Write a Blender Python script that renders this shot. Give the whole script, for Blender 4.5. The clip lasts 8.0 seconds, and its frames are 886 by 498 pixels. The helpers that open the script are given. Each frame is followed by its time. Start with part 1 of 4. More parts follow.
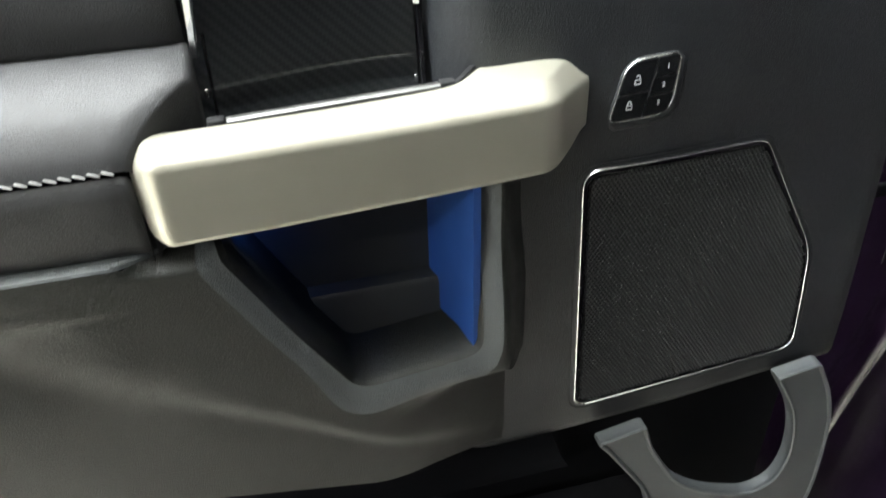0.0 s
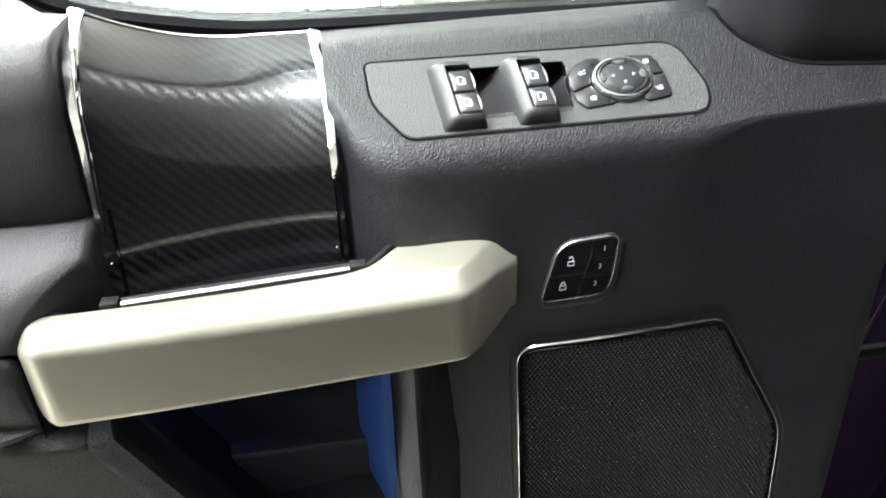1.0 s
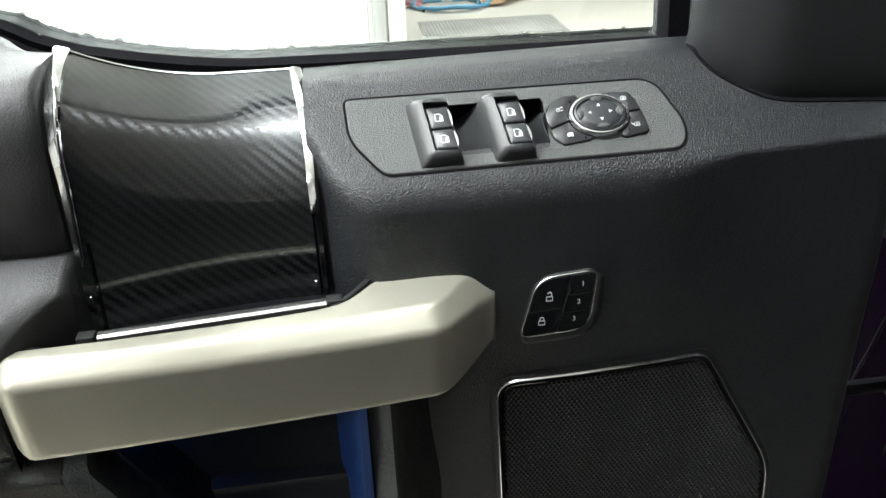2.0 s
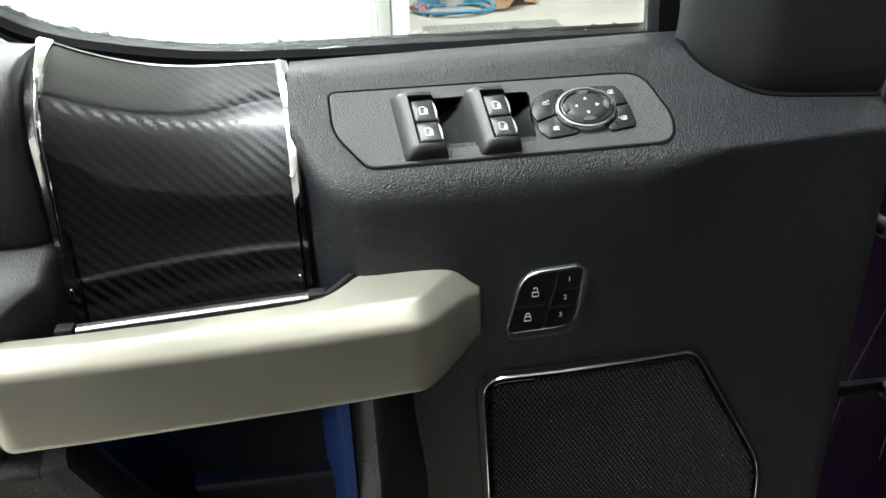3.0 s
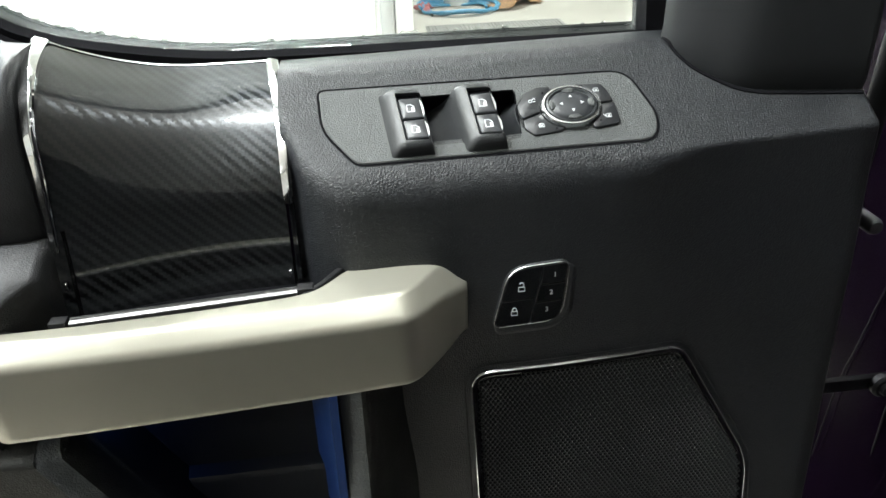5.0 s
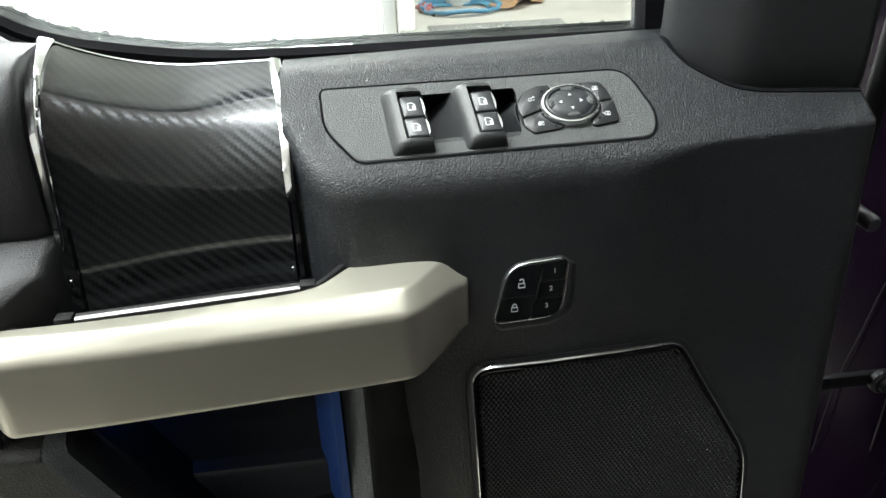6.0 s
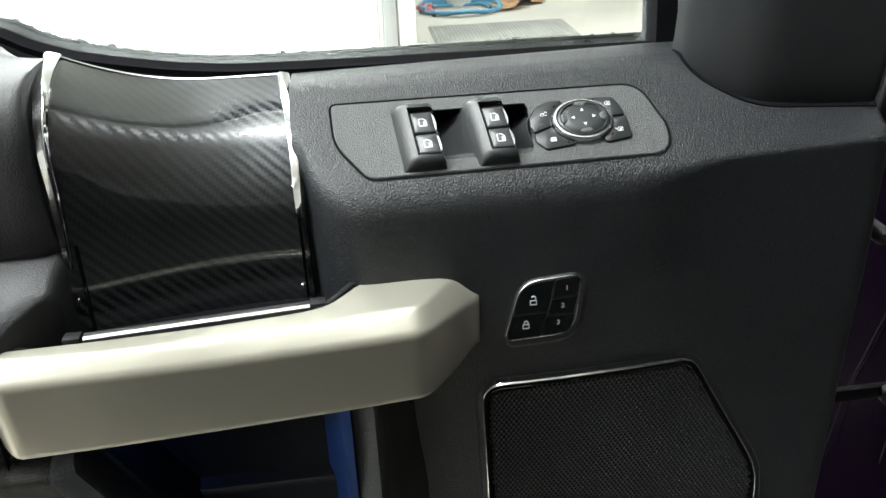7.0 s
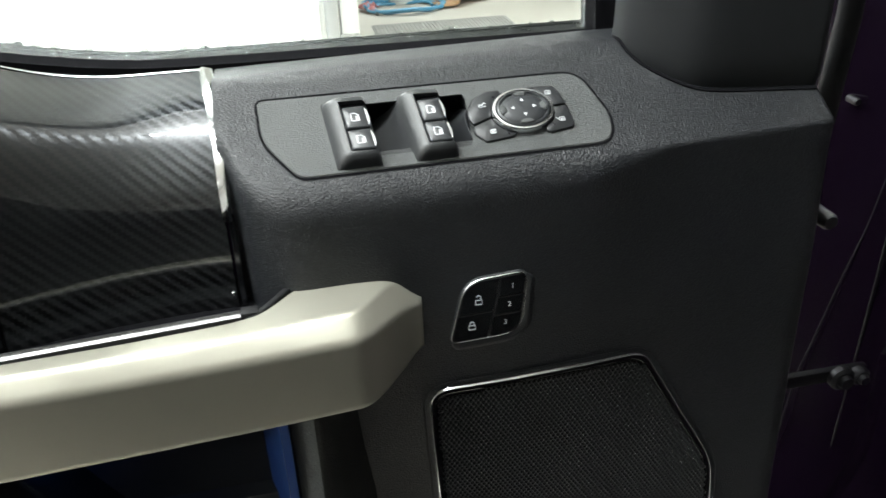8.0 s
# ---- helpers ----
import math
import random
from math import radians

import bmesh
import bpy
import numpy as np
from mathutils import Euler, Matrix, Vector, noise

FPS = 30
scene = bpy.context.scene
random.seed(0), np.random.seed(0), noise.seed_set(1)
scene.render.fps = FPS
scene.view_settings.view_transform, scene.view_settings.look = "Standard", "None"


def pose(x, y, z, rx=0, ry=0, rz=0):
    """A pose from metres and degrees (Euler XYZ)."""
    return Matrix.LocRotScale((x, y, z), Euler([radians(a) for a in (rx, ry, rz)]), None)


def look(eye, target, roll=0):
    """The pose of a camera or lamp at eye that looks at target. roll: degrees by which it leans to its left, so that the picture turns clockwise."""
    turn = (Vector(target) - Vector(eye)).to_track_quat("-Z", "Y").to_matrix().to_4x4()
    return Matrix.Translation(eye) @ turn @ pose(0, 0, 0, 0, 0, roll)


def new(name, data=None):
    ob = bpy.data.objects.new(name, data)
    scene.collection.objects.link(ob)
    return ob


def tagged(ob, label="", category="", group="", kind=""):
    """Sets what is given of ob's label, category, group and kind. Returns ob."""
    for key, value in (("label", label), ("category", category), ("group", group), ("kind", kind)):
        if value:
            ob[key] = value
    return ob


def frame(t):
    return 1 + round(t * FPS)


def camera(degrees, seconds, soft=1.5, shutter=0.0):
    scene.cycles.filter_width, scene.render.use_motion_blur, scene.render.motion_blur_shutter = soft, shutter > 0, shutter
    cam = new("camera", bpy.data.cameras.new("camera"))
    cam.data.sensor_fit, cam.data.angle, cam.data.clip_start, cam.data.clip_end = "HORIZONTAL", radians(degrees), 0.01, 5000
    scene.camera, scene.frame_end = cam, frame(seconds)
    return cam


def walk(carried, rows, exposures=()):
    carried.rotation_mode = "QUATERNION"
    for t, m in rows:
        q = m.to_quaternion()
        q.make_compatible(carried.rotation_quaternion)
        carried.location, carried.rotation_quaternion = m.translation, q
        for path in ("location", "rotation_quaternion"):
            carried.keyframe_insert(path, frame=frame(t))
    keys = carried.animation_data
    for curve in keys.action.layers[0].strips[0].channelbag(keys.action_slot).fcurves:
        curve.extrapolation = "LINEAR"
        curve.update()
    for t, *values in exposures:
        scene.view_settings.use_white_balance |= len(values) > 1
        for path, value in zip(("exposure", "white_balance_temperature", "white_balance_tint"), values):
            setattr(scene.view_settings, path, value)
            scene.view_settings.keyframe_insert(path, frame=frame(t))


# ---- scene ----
cam = camera(60.0, 8.0, shutter=0.4)
PATH = [
    (0, (0.0962, -0.0364, 1.4013), (0.4775, 1.5589, 0.2568), -1.88),
    (0.5, (0.1586, -0.0036, 1.4311), (0.4572, 1.6360, 0.3253), -1.65),
    (0.6, (0.1711, 0.0075, 1.4326), (0.4598, 1.6580, 0.3407), -1.55),
    (1, (0.2114, 0.0127, 1.4655), (0.4532, 1.7012, 0.4213), -1.51),
    (1.5, (0.2270, 0.0110, 1.4728), (0.4540, 1.7257, 0.4686), -1.66),
    (3, (0.2468, 0.0090, 1.4610), (0.4589, 1.7456, 0.4920), -1.67),
    (3.5, (0.2525, 0.0062, 1.4594), (0.4594, 1.7431, 0.4896), -1.75),
    (4, (0.2514, 0.0055, 1.4588), (0.4536, 1.7434, 0.4899), -1.86),
    (4.5, (0.2577, 0.0030, 1.4616), (0.4581, 1.7407, 0.4919), -1.84),
    (6, (0.2581, -0.0078, 1.4632), (0.4509, 1.7309, 0.4939), -2.02),
    (6.5, (0.2512, -0.0047, 1.4691), (0.4424, 1.7334, 0.4982), -2.06),
    (7, (0.2519, 0.0038, 1.4716), (0.4451, 1.7415, 0.5004), -2.02),
    (7.5, (0.2529, 0.0098, 1.4704), (0.4773, 1.7425, 0.4972), -2.12),
    (8, (0.2634, 0.0248, 1.4592), (0.5779, 1.7413, 0.4822), -2.11),
]
walk(cam, [(t, look(eye, target, roll)) for t, eye, target, roll in PATH],
     exposures=[(0.0, 1.34), (0.5, 1.0), (0.9, 0.98), (1.2, 0.68), (1.5, 0.45), (3.0, 0.2), (7.0, 0.22), (8.0, 0.06)])

# ---- world and lamps ----
world = bpy.data.worlds.new("world")
scene.world = world
world.use_nodes = True
world.node_tree.nodes["Background"].inputs[0].default_value = (0.75, 0.85, 1.0, 1)
world.node_tree.nodes["Background"].inputs[1].default_value = 0.05


def area_lamp(name, loc, rot, sx, sy, power, colour):
    d = bpy.data.lights.new(name, "AREA")
    d.shape, d.size, d.size_y, d.energy, d.color = "RECTANGLE", sx, sy, power, colour
    ob = new(name, d)
    ob.matrix_world = pose(*loc, *rot)
    return ob


# the last lamp is unseen, added as fill for the door's front
LAMPS = [(-0.98, 0.46, 2.5, 0.035, 78), (-1.5, 1.8, 2.2, 0.05, 75), (-1.4, 4.9, 2.4, 0.12, 230), (3.0, 4.6, 2.4, 0.12, 72), (1.6, 8.0, 2.4, 0.12, 78), (-3.4, -1.5, 2.4, 0.12, 48)]
for lx, ly, sx, sy, power in LAMPS:  # each shines down; an added uplight, set by place, brightens the ceiling
    area_lamp("tube_light", (lx, ly, 2.86), (0, 0, 0), sx, sy, power, (0.95, 1.0, 0.99))
    area_lamp("tube_light", (lx, ly, 2.94), (180, 0, 0), sx, 0.3, power * (0.3 if lx > 2 else 0.7 if ly > 1 else 1.3 if ly > 0 else 0.9), (0.95, 1.0, 0.99))

area_lamp("cubby_light", (0.058, 0.450, 1.115), (25, 0, 0), 0.02, 0.006, 0.016, (0.03, 0.2, 1.0))  # blue light in the door's cubby


# ---- materials ----
def material(name, base, rough=0.5, metal=0.0, coat=0.0, spec=0.5):
    m = bpy.data.materials.new(name)
    m.use_nodes = True
    b = m.node_tree.nodes["Principled BSDF"]
    b.inputs["Base Color"].default_value = (*base, 1)
    b.inputs["Roughness"].default_value = rough
    b.inputs["Metallic"].default_value = metal
    b.inputs["Coat Weight"].default_value = coat
    b.inputs["Coat Roughness"].default_value = 0.05
    b.inputs["Specular IOR Level"].default_value = spec
    return m


def node(m, kind, operation="", blend_type="", feature="", uv_map="", data_type=""):
    n = m.node_tree.nodes.new(kind)
    if data_type:
        n.data_type = data_type
    if operation:
        n.operation = operation
    if blend_type:
        n.blend_type = blend_type
    if feature:
        n.feature = feature
    if uv_map:
        n.uv_map = uv_map
    return n


def wire(m, a, b):
    m.node_tree.links.new(a, b)


def object_coords(m):
    return node(m, "ShaderNodeTexCoord").outputs["Object"]


def grain(m, scale, depth, kind="cells", mix=0.35):
    """Fine relief in metres: leather cells or sand-like noise, with slow changes of gloss."""
    b = m.node_tree.nodes["Principled BSDF"]
    co = object_coords(m)
    if kind == "cells":
        warp = node(m, "ShaderNodeTexNoise")
        warp.inputs["Scale"].default_value = scale * 0.6
        wire(m, co, warp.inputs["Vector"])
        add = node(m, "ShaderNodeMixRGB", blend_type="LINEAR_LIGHT")
        add.inputs[0].default_value = 0.6 / scale
        wire(m, co, add.inputs[1])
        wire(m, warp.outputs["Color"], add.inputs[2])
        tex = node(m, "ShaderNodeTexVoronoi", feature="DISTANCE_TO_EDGE")
        tex.inputs["Scale"].default_value = scale
        wire(m, add.outputs[0], tex.inputs["Vector"])
        ramp = node(m, "ShaderNodeMapRange")
        ramp.inputs["From Max"].default_value = 0.28
        wire(m, tex.outputs["Distance"], ramp.inputs["Value"])
        height = ramp.outputs[0]
    else:
        tex = node(m, "ShaderNodeTexNoise")
        tex.inputs["Scale"].default_value = scale
        tex.inputs["Detail"].default_value = 3
        wire(m, co, tex.inputs["Vector"])
        height = tex.outputs["Fac"]
    bump = node(m, "ShaderNodeBump")
    bump.inputs["Strength"].default_value = mix
    bump.inputs["Distance"].default_value = depth
    wire(m, height, bump.inputs["Height"])
    wire(m, bump.outputs[0], b.inputs["Normal"])
    slow = node(m, "ShaderNodeTexNoise")
    slow.inputs["Scale"].default_value = 14
    slow.inputs["Detail"].default_value = 4
    wire(m, co, slow.inputs["Vector"])
    r = b.inputs["Roughness"].default_value
    rr = node(m, "ShaderNodeMapRange")
    rr.inputs["From Min"].default_value, rr.inputs["From Max"].default_value = 0.3, 0.7
    rr.inputs["To Min"].default_value, rr.inputs["To Max"].default_value = r - 0.06, r + 0.07
    wire(m, slow.outputs["Fac"], rr.inputs["Value"])
    wire(m, rr.outputs[0], b.inputs["Roughness"])
    return m


def mottle(m, a, c, scale, detail=6):
    b = m.node_tree.nodes["Principled BSDF"]
    tex = node(m, "ShaderNodeTexNoise")
    tex.inputs["Scale"].default_value, tex.inputs["Detail"].default_value = scale, detail
    wire(m, object_coords(m), tex.inputs["Vector"])
    ramp = node(m, "ShaderNodeValToRGB")
    ramp.color_ramp.elements[0].color, ramp.color_ramp.elements[1].color = (*a, 1), (*c, 1)
    ramp.color_ramp.elements[0].position, ramp.color_ramp.elements[1].position = 0.35, 0.65
    wire(m, tex.outputs["Fac"], ramp.inputs[0])
    wire(m, ramp.outputs[0], b.inputs["Base Color"])
    return m


M_GRAIN = grain(material("grained_black_vinyl", (0.0085, 0.0098, 0.0122), 0.42), 560, 0.0008, mix=0.42)
M_LEATHER = grain(material("black_leather", (0.026, 0.026, 0.0275), 0.48, spec=0.32), 560, 0.0007, mix=0.22)
M_LOWER = grain(material("grained_grey_plastic", (0.0066, 0.007, 0.0062), 0.5, spec=0.34), 480, 0.0007, mix=0.25)
M_SAND = grain(material("sanded_black_plastic", (0.062, 0.066, 0.066), 0.44), 1150, 0.001, "noise", 0.95)
M_SMOOTH = grain(material("satin_black_plastic", (0.02, 0.021, 0.023), 0.38), 900, 0.0001, "noise", 0.2)
M_BUTTON = grain(material("button_black_plastic", (0.028, 0.03, 0.033), 0.36), 1200, 0.0001, "noise", 0.2)
M_GRILLE = grain(material("grille_black_plastic", (0.009, 0.0095, 0.0105), 0.44), 900, 0.0001, "noise", 0.2)
M_HOOD = grain(material("moulded_black_plastic", (0.023, 0.0245, 0.026), 0.4), 1400, 0.0003, "noise", 0.5)
M_KEY = material("gloss_key_black", (0.008, 0.0085, 0.0095), 0.22)
# black parts, and shade put into the colour of recesses
M_DARK = material("matt_black_and_shade", (0.005, 0.005, 0.006), 0.9, spec=0.05)
M_GLOSS = grain(material("piano_black", (0.006, 0.006, 0.007), 0.12, coat=0.5), 150, 0.0006, "noise", 0.2)
M_RUBBER = grain(material("black_rubber", (0.008, 0.008, 0.009), 0.6, spec=0.25), 700, 0.0003, "noise", 0.3)
M_WETRUB = grain(material("wet_outer_rubber", (0.014, 0.0145, 0.0145), 0.7, spec=0.12), 300, 0.0003, "noise", 0.3)
M_CHROME = grain(material("chrome", (0.72, 0.73, 0.74), 0.08, 1.0), 260, 0.0002, "noise", 0.12)
M_BRUSHED = grain(material("polished_aluminium", (0.8, 0.8, 0.8), 0.22, 1.0), 300, 0.0002, "noise", 0.15)
M_RIBBED = grain(material("ribbed_aluminium", (0.19, 0.19, 0.19), 0.42, 1.0), 500, 0.0003, "noise", 0.3)
M_SATIN = grain(material("satin_chrome", (0.8, 0.81, 0.82), 0.2, 1.0), 300, 0.0002, "noise", 0.12)
M_SILVER = grain(material("champagne_silver_paint", (0.385, 0.375, 0.315), 0.34, 0.58), 2600, 0.00012, "noise", 0.3)
M_MARK = material("pale_printed_mark", (0.62, 0.64, 0.66), 0.5)
# dark plastic with the cubby light's blue put into its colour
M_BLUE = grain(material("blue_lit_plastic", (0.009, 0.04, 0.165), 0.45), 500, 0.0003, "noise", 0.3)
# grey plastic, its colour raised for the light on edges and holder
M_GREYRIM = grain(material("lit_grey_plastic", (0.056, 0.061, 0.065), 0.5), 480, 0.0006)
M_BODY = material("dark_body_paint", (0.006, 0.003, 0.008), 0.1, coat=1.0)
M_STEEL = grain(material("zinc_steel", (0.16, 0.16, 0.165), 0.45, 1.0), 300, 0.0003, "noise", 0.3)
M_COVER = grain(material("dull_black_plastic", (0.0115, 0.0125, 0.0138), 0.6, spec=0.3), 1100, 0.0002, "noise", 0.4)
# zinc steel again, darkened for the cab's shade by the hinge
M_DULL = grain(material("shaded_steel", (0.05, 0.05, 0.055), 0.5, 1.0), 300, 0.0003, "noise", 0.3)
M_THREAD = grain(material("grey_thread", (0.11, 0.11, 0.107), 0.7), 2500, 0.0003, "noise")
M_CONC = grain(mottle(material("pale_floor_paint", (0.5, 0.47, 0.42), 0.5), (0.47, 0.435, 0.38), (0.59, 0.55, 0.49), 1.3), 60, 0.002, "noise", 0.2)
M_WHITE = grain(mottle(material("white_wall_paint", (0.8, 0.8, 0.8), 0.6), (0.76, 0.76, 0.75), (0.82, 0.82, 0.81), 2.0), 120, 0.001, "noise", 0.2)
M_POST = grain(material("pale_grey_paint", (0.42, 0.425, 0.43), 0.5), 150, 0.001, "noise", 0.2)
M_CARD = grain(mottle(material("brown_cardboard", (0.36, 0.2, 0.09), 0.8), (0.3, 0.16, 0.07), (0.42, 0.25, 0.12), 6), 60, 0.001, "noise")
M_HOSE = material("blue_hose_plastic", (0.06, 0.27, 0.45), 0.4)
M_BUCKET = material("white_bucket_plastic", (0.75, 0.75, 0.73), 0.4)
M_RED = material("pink_rag_cloth", (0.5, 0.16, 0.16), 0.8)
M_MAT = mottle(material("grey_rubber_mat", (0.3, 0.29, 0.27), 0.7), (0.26, 0.25, 0.23), (0.33, 0.32, 0.3), 5)
M_LAMP = material("lamp_housing", (0.8, 0.8, 0.8), 0.5)

M_GLASS = bpy.data.materials.new("clear_glass")
M_GLASS.use_nodes = True
_n = M_GLASS.node_tree.nodes
_n.remove(_n["Principled BSDF"])
_tr, _gl, _mx = node(M_GLASS, "ShaderNodeBsdfTransparent"), node(M_GLASS, "ShaderNodeBsdfGlossy"), node(M_GLASS, "ShaderNodeMixShader")
_tr.inputs[0].default_value = (0.93, 0.96, 0.95, 1)
_gl.inputs["Roughness"].default_value = 0.02
_mx.inputs[0].default_value = 0.05
wire(M_GLASS, _tr.outputs[0], _mx.inputs[1])
wire(M_GLASS, _gl.outputs[0], _mx.inputs[2])
wire(M_GLASS, _mx.outputs[0], _n["Material Output"].inputs[0])

# clear water; the grey tint puts the drops' dark refraction into colour
M_WATER = material("grey_tinted_water", (0.5, 0.52, 0.53), 0.03)
_b = M_WATER.node_tree.nodes["Principled BSDF"]
_b.inputs["Transmission Weight"].default_value, _b.inputs["IOR"].default_value = 1.0, 1.33


def carbon_weave():
    """A 2 by 2 twill from the surface's own measure in metres: tows that lie along and across, each shining across its own fibres, under clear lacquer."""
    m = material("carbon_weave", (0.034, 0.036, 0.039), 0.32, 0.9, coat=1.0)
    b = m.node_tree.nodes["Principled BSDF"]
    b.inputs["Coat Roughness"].default_value, b.inputs["Coat IOR"].default_value = 0.02, 1.64
    b.inputs["Specular Tint"].default_value = (0.35, 0.35, 0.35, 1)
    b.inputs["Anisotropic"].default_value = 0.92
    tan = node(m, "ShaderNodeTangent")
    tan.direction_type, tan.uv_map = "UV_MAP", "weave"
    wire(m, tan.outputs[0], b.inputs["Tangent"])
    uv = node(m, "ShaderNodeUVMap", uv_map="weave").outputs[0]
    sep = node(m, "ShaderNodeSeparateXYZ")
    wire(m, uv, sep.inputs[0])

    def calc(op, a, c=None):
        n = node(m, "ShaderNodeMath", operation=op)
        for i, v in enumerate((a, c)):
            if v is None:
                continue
            if isinstance(v, (int, float)):
                n.inputs[i].default_value = v
            else:
                wire(m, v, n.inputs[i])
        return n.outputs[0]

    u, v = calc("DIVIDE", sep.outputs[0], 0.0023), calc("DIVIDE", sep.outputs[1], 0.0023)
    iu, iv = calc("FLOOR", u), calc("FLOOR", v)
    over = calc("LESS_THAN", calc("FLOORED_MODULO", calc("SUBTRACT", iu, iv), 4.0), 1.5)
    wire(m, calc("MULTIPLY", over, 0.25), b.inputs["Anisotropic Rotation"])
    tone = node(m, "ShaderNodeTexNoise")
    tone.inputs["Scale"].default_value = 900
    wire(m, uv, tone.inputs["Vector"])
    col = node(m, "ShaderNodeMix", data_type="RGBA")
    col.inputs[6].default_value, col.inputs[7].default_value = (0.026, 0.0275, 0.030, 1), (0.050, 0.053, 0.057, 1)
    wire(m, calc("ADD", calc("MULTIPLY", over, 0.36), calc("MULTIPLY", tone.outputs["Fac"], 0.64)), col.inputs[0])
    wire(m, col.outputs[2], b.inputs["Base Color"])
    return m


M_CARBON = carbon_weave()


# ---- mesh helpers ----
def smooth(me, angle=40):
    for p in me.polygons:
        p.use_smooth = True
    me.set_sharp_from_angle(angle=radians(angle))


def part(name, bm, mat, parent, label="", angle=40):
    """Links a bmesh as one mesh object under a thing or part."""
    me = bpy.data.meshes.new(name)
    bmesh.ops.recalc_face_normals(bm, faces=bm.faces)
    bm.to_mesh(me)
    bm.free()
    me.materials.append(mat)
    smooth(me, angle)
    ob = new(name, me)
    ob.parent = parent
    return tagged(ob, label=label)


def thing(name, label, category, loc=(0, 0, 0), **more):
    ob = new(name)
    ob.location = loc
    return tagged(ob, label=label, category=category, **more)


def lerp(a, b, t):
    return a + (b - a) * t


def sstep(a, b, x):
    t = min(1, max(0, (x - a) / (b - a)))
    return t * t * (3 - 2 * t)


def table(x, xs, ys):
    return float(np.interp(x, xs, ys))


def sheet(rows, close_u=False, bm=None):
    """A grid of quads through rows of points."""
    bm = bm or bmesh.new()
    vs = [[bm.verts.new(p) for p in r] for r in rows]
    for a, b in zip(vs, vs[1:]):
        n = len(a)
        for i in range(n if close_u else n - 1):
            j = (i + 1) % n
            bm.faces.new((a[i], a[j], b[j], b[i]))
    return bm


def tube(rings, caps=True):
    bm = sheet(rings, close_u=True)
    bm.verts.ensure_lookup_table()
    n = len(rings[0])
    if caps:
        bm.faces.new(bm.verts[:n][::-1])
        bm.faces.new(bm.verts[-n:])
    return bm


def curve_points(pts, n):
    """Points evenly spread on a smooth line through pts."""
    pts = [Vector(p) for p in pts]
    fine = []
    for i in range(len(pts) - 1):
        p0, p1, p2, p3 = pts[max(i - 1, 0)], pts[i], pts[i + 1], pts[min(i + 2, len(pts) - 1)]
        for k in range(24):
            t = k / 24
            fine.append(0.5 * (2 * p1 + (p2 - p0) * t + (2 * p0 - 5 * p1 + 4 * p2 - p3) * t * t + (3 * p1 - p0 - 3 * p2 + p3) * t ** 3))
    fine.append(pts[-1])
    return even(fine, n)


def even(fine, n, closed=False):
    if closed:
        fine = list(fine) + [fine[0]]
    d = np.concatenate([[0], np.cumsum([(b - a).length for a, b in zip(fine, fine[1:])])])
    at = np.linspace(0, d[-1], n + 1)[:-1] if closed else np.linspace(0, d[-1], n)
    arr = np.array([tuple(p) for p in fine])
    return [Vector([float(np.interp(s, d, arr[:, k])) for k in range(arr.shape[1])]) for s in at]


def round_poly(pts, r, seg=5):
    """A polygon with its corners rounded; r is one radius or one for each corner."""
    out, n = [], len(pts)
    rs = r if isinstance(r, (list, tuple)) else [r] * n
    for i in range(n):
        p, a, b = Vector(pts[i]), Vector(pts[i - 1]), Vector(pts[(i + 1) % n])
        da, db = (a - p), (b - p)
        q = min(rs[i], da.length * 0.48, db.length * 0.48)
        s, e = p + da.normalized() * q, p + db.normalized() * q
        for k in range(seg + 1):
            t = k / seg
            out.append((1 - t) ** 2 * s + 2 * t * (1 - t) * p + t * t * e)
    return out


def offset_poly(pts, d):
    """Moves a polygon's sides inward by d (outward: minus)."""
    n, out = len(pts), []
    area = sum(pts[i - 1].x * pts[i].y - pts[i].x * pts[i - 1].y for i in range(n))
    s = 1 if area > 0 else -1
    for i in range(n):
        t = (pts[(i + 1) % n] - pts[i - 1])
        t = t.normalized() if t.length > 1e-9 else Vector((1, 0))
        out.append(pts[i] + Vector((-t.y, t.x)) * d * s)
    return out


def stack(layers, put, caps=(True, True)):
    """Rings of one polygon: layers of (inset, height) over a list of 2D points, laid into the world by put(u, v, n)."""
    bm, rings = bmesh.new(), []
    for pts, h in layers:
        rings.append([bm.verts.new(put(p.x, p.y, h)) for p in pts])
    n = len(rings[0])
    for a, b in zip(rings, rings[1:]):
        for i in range(n):
            bm.faces.new((a[i], a[(i + 1) % n], b[(i + 1) % n], b[i]))
    if caps[0]:
        bm.faces.new(rings[0][::-1])
    if caps[1]:
        bm.faces.new(rings[-1])
    return bm


def pill(pts, put, low, high, edge=0.0006):
    """A raised piece with softened upper edges."""
    return stack([(pts, low), (pts, high - edge), (offset_poly(pts, edge * 0.35), high - edge * 0.35), (offset_poly(pts, edge), high)], put)


def plate(outer, holes, put, low, high):
    """A flat piece with holes, from polygons."""
    bm = bmesh.new()
    for loop in (outer, *holes):
        vs = [bm.verts.new((p.x, p.y, 0)) for p in loop]
        for i in range(len(vs)):
            bm.edges.new((vs[i - 1], vs[i]))
    bmesh.ops.triangle_fill(bm, use_beauty=True, use_dissolve=False, edges=bm.edges[:])
    got = bmesh.ops.extrude_face_region(bm, geom=bm.faces[:])
    top = {v for v in got["geom"] if isinstance(v, bmesh.types.BMVert)}
    for v in bm.verts:
        v.co = put(v.co.x, v.co.y, high if v in top else low)
    return bm


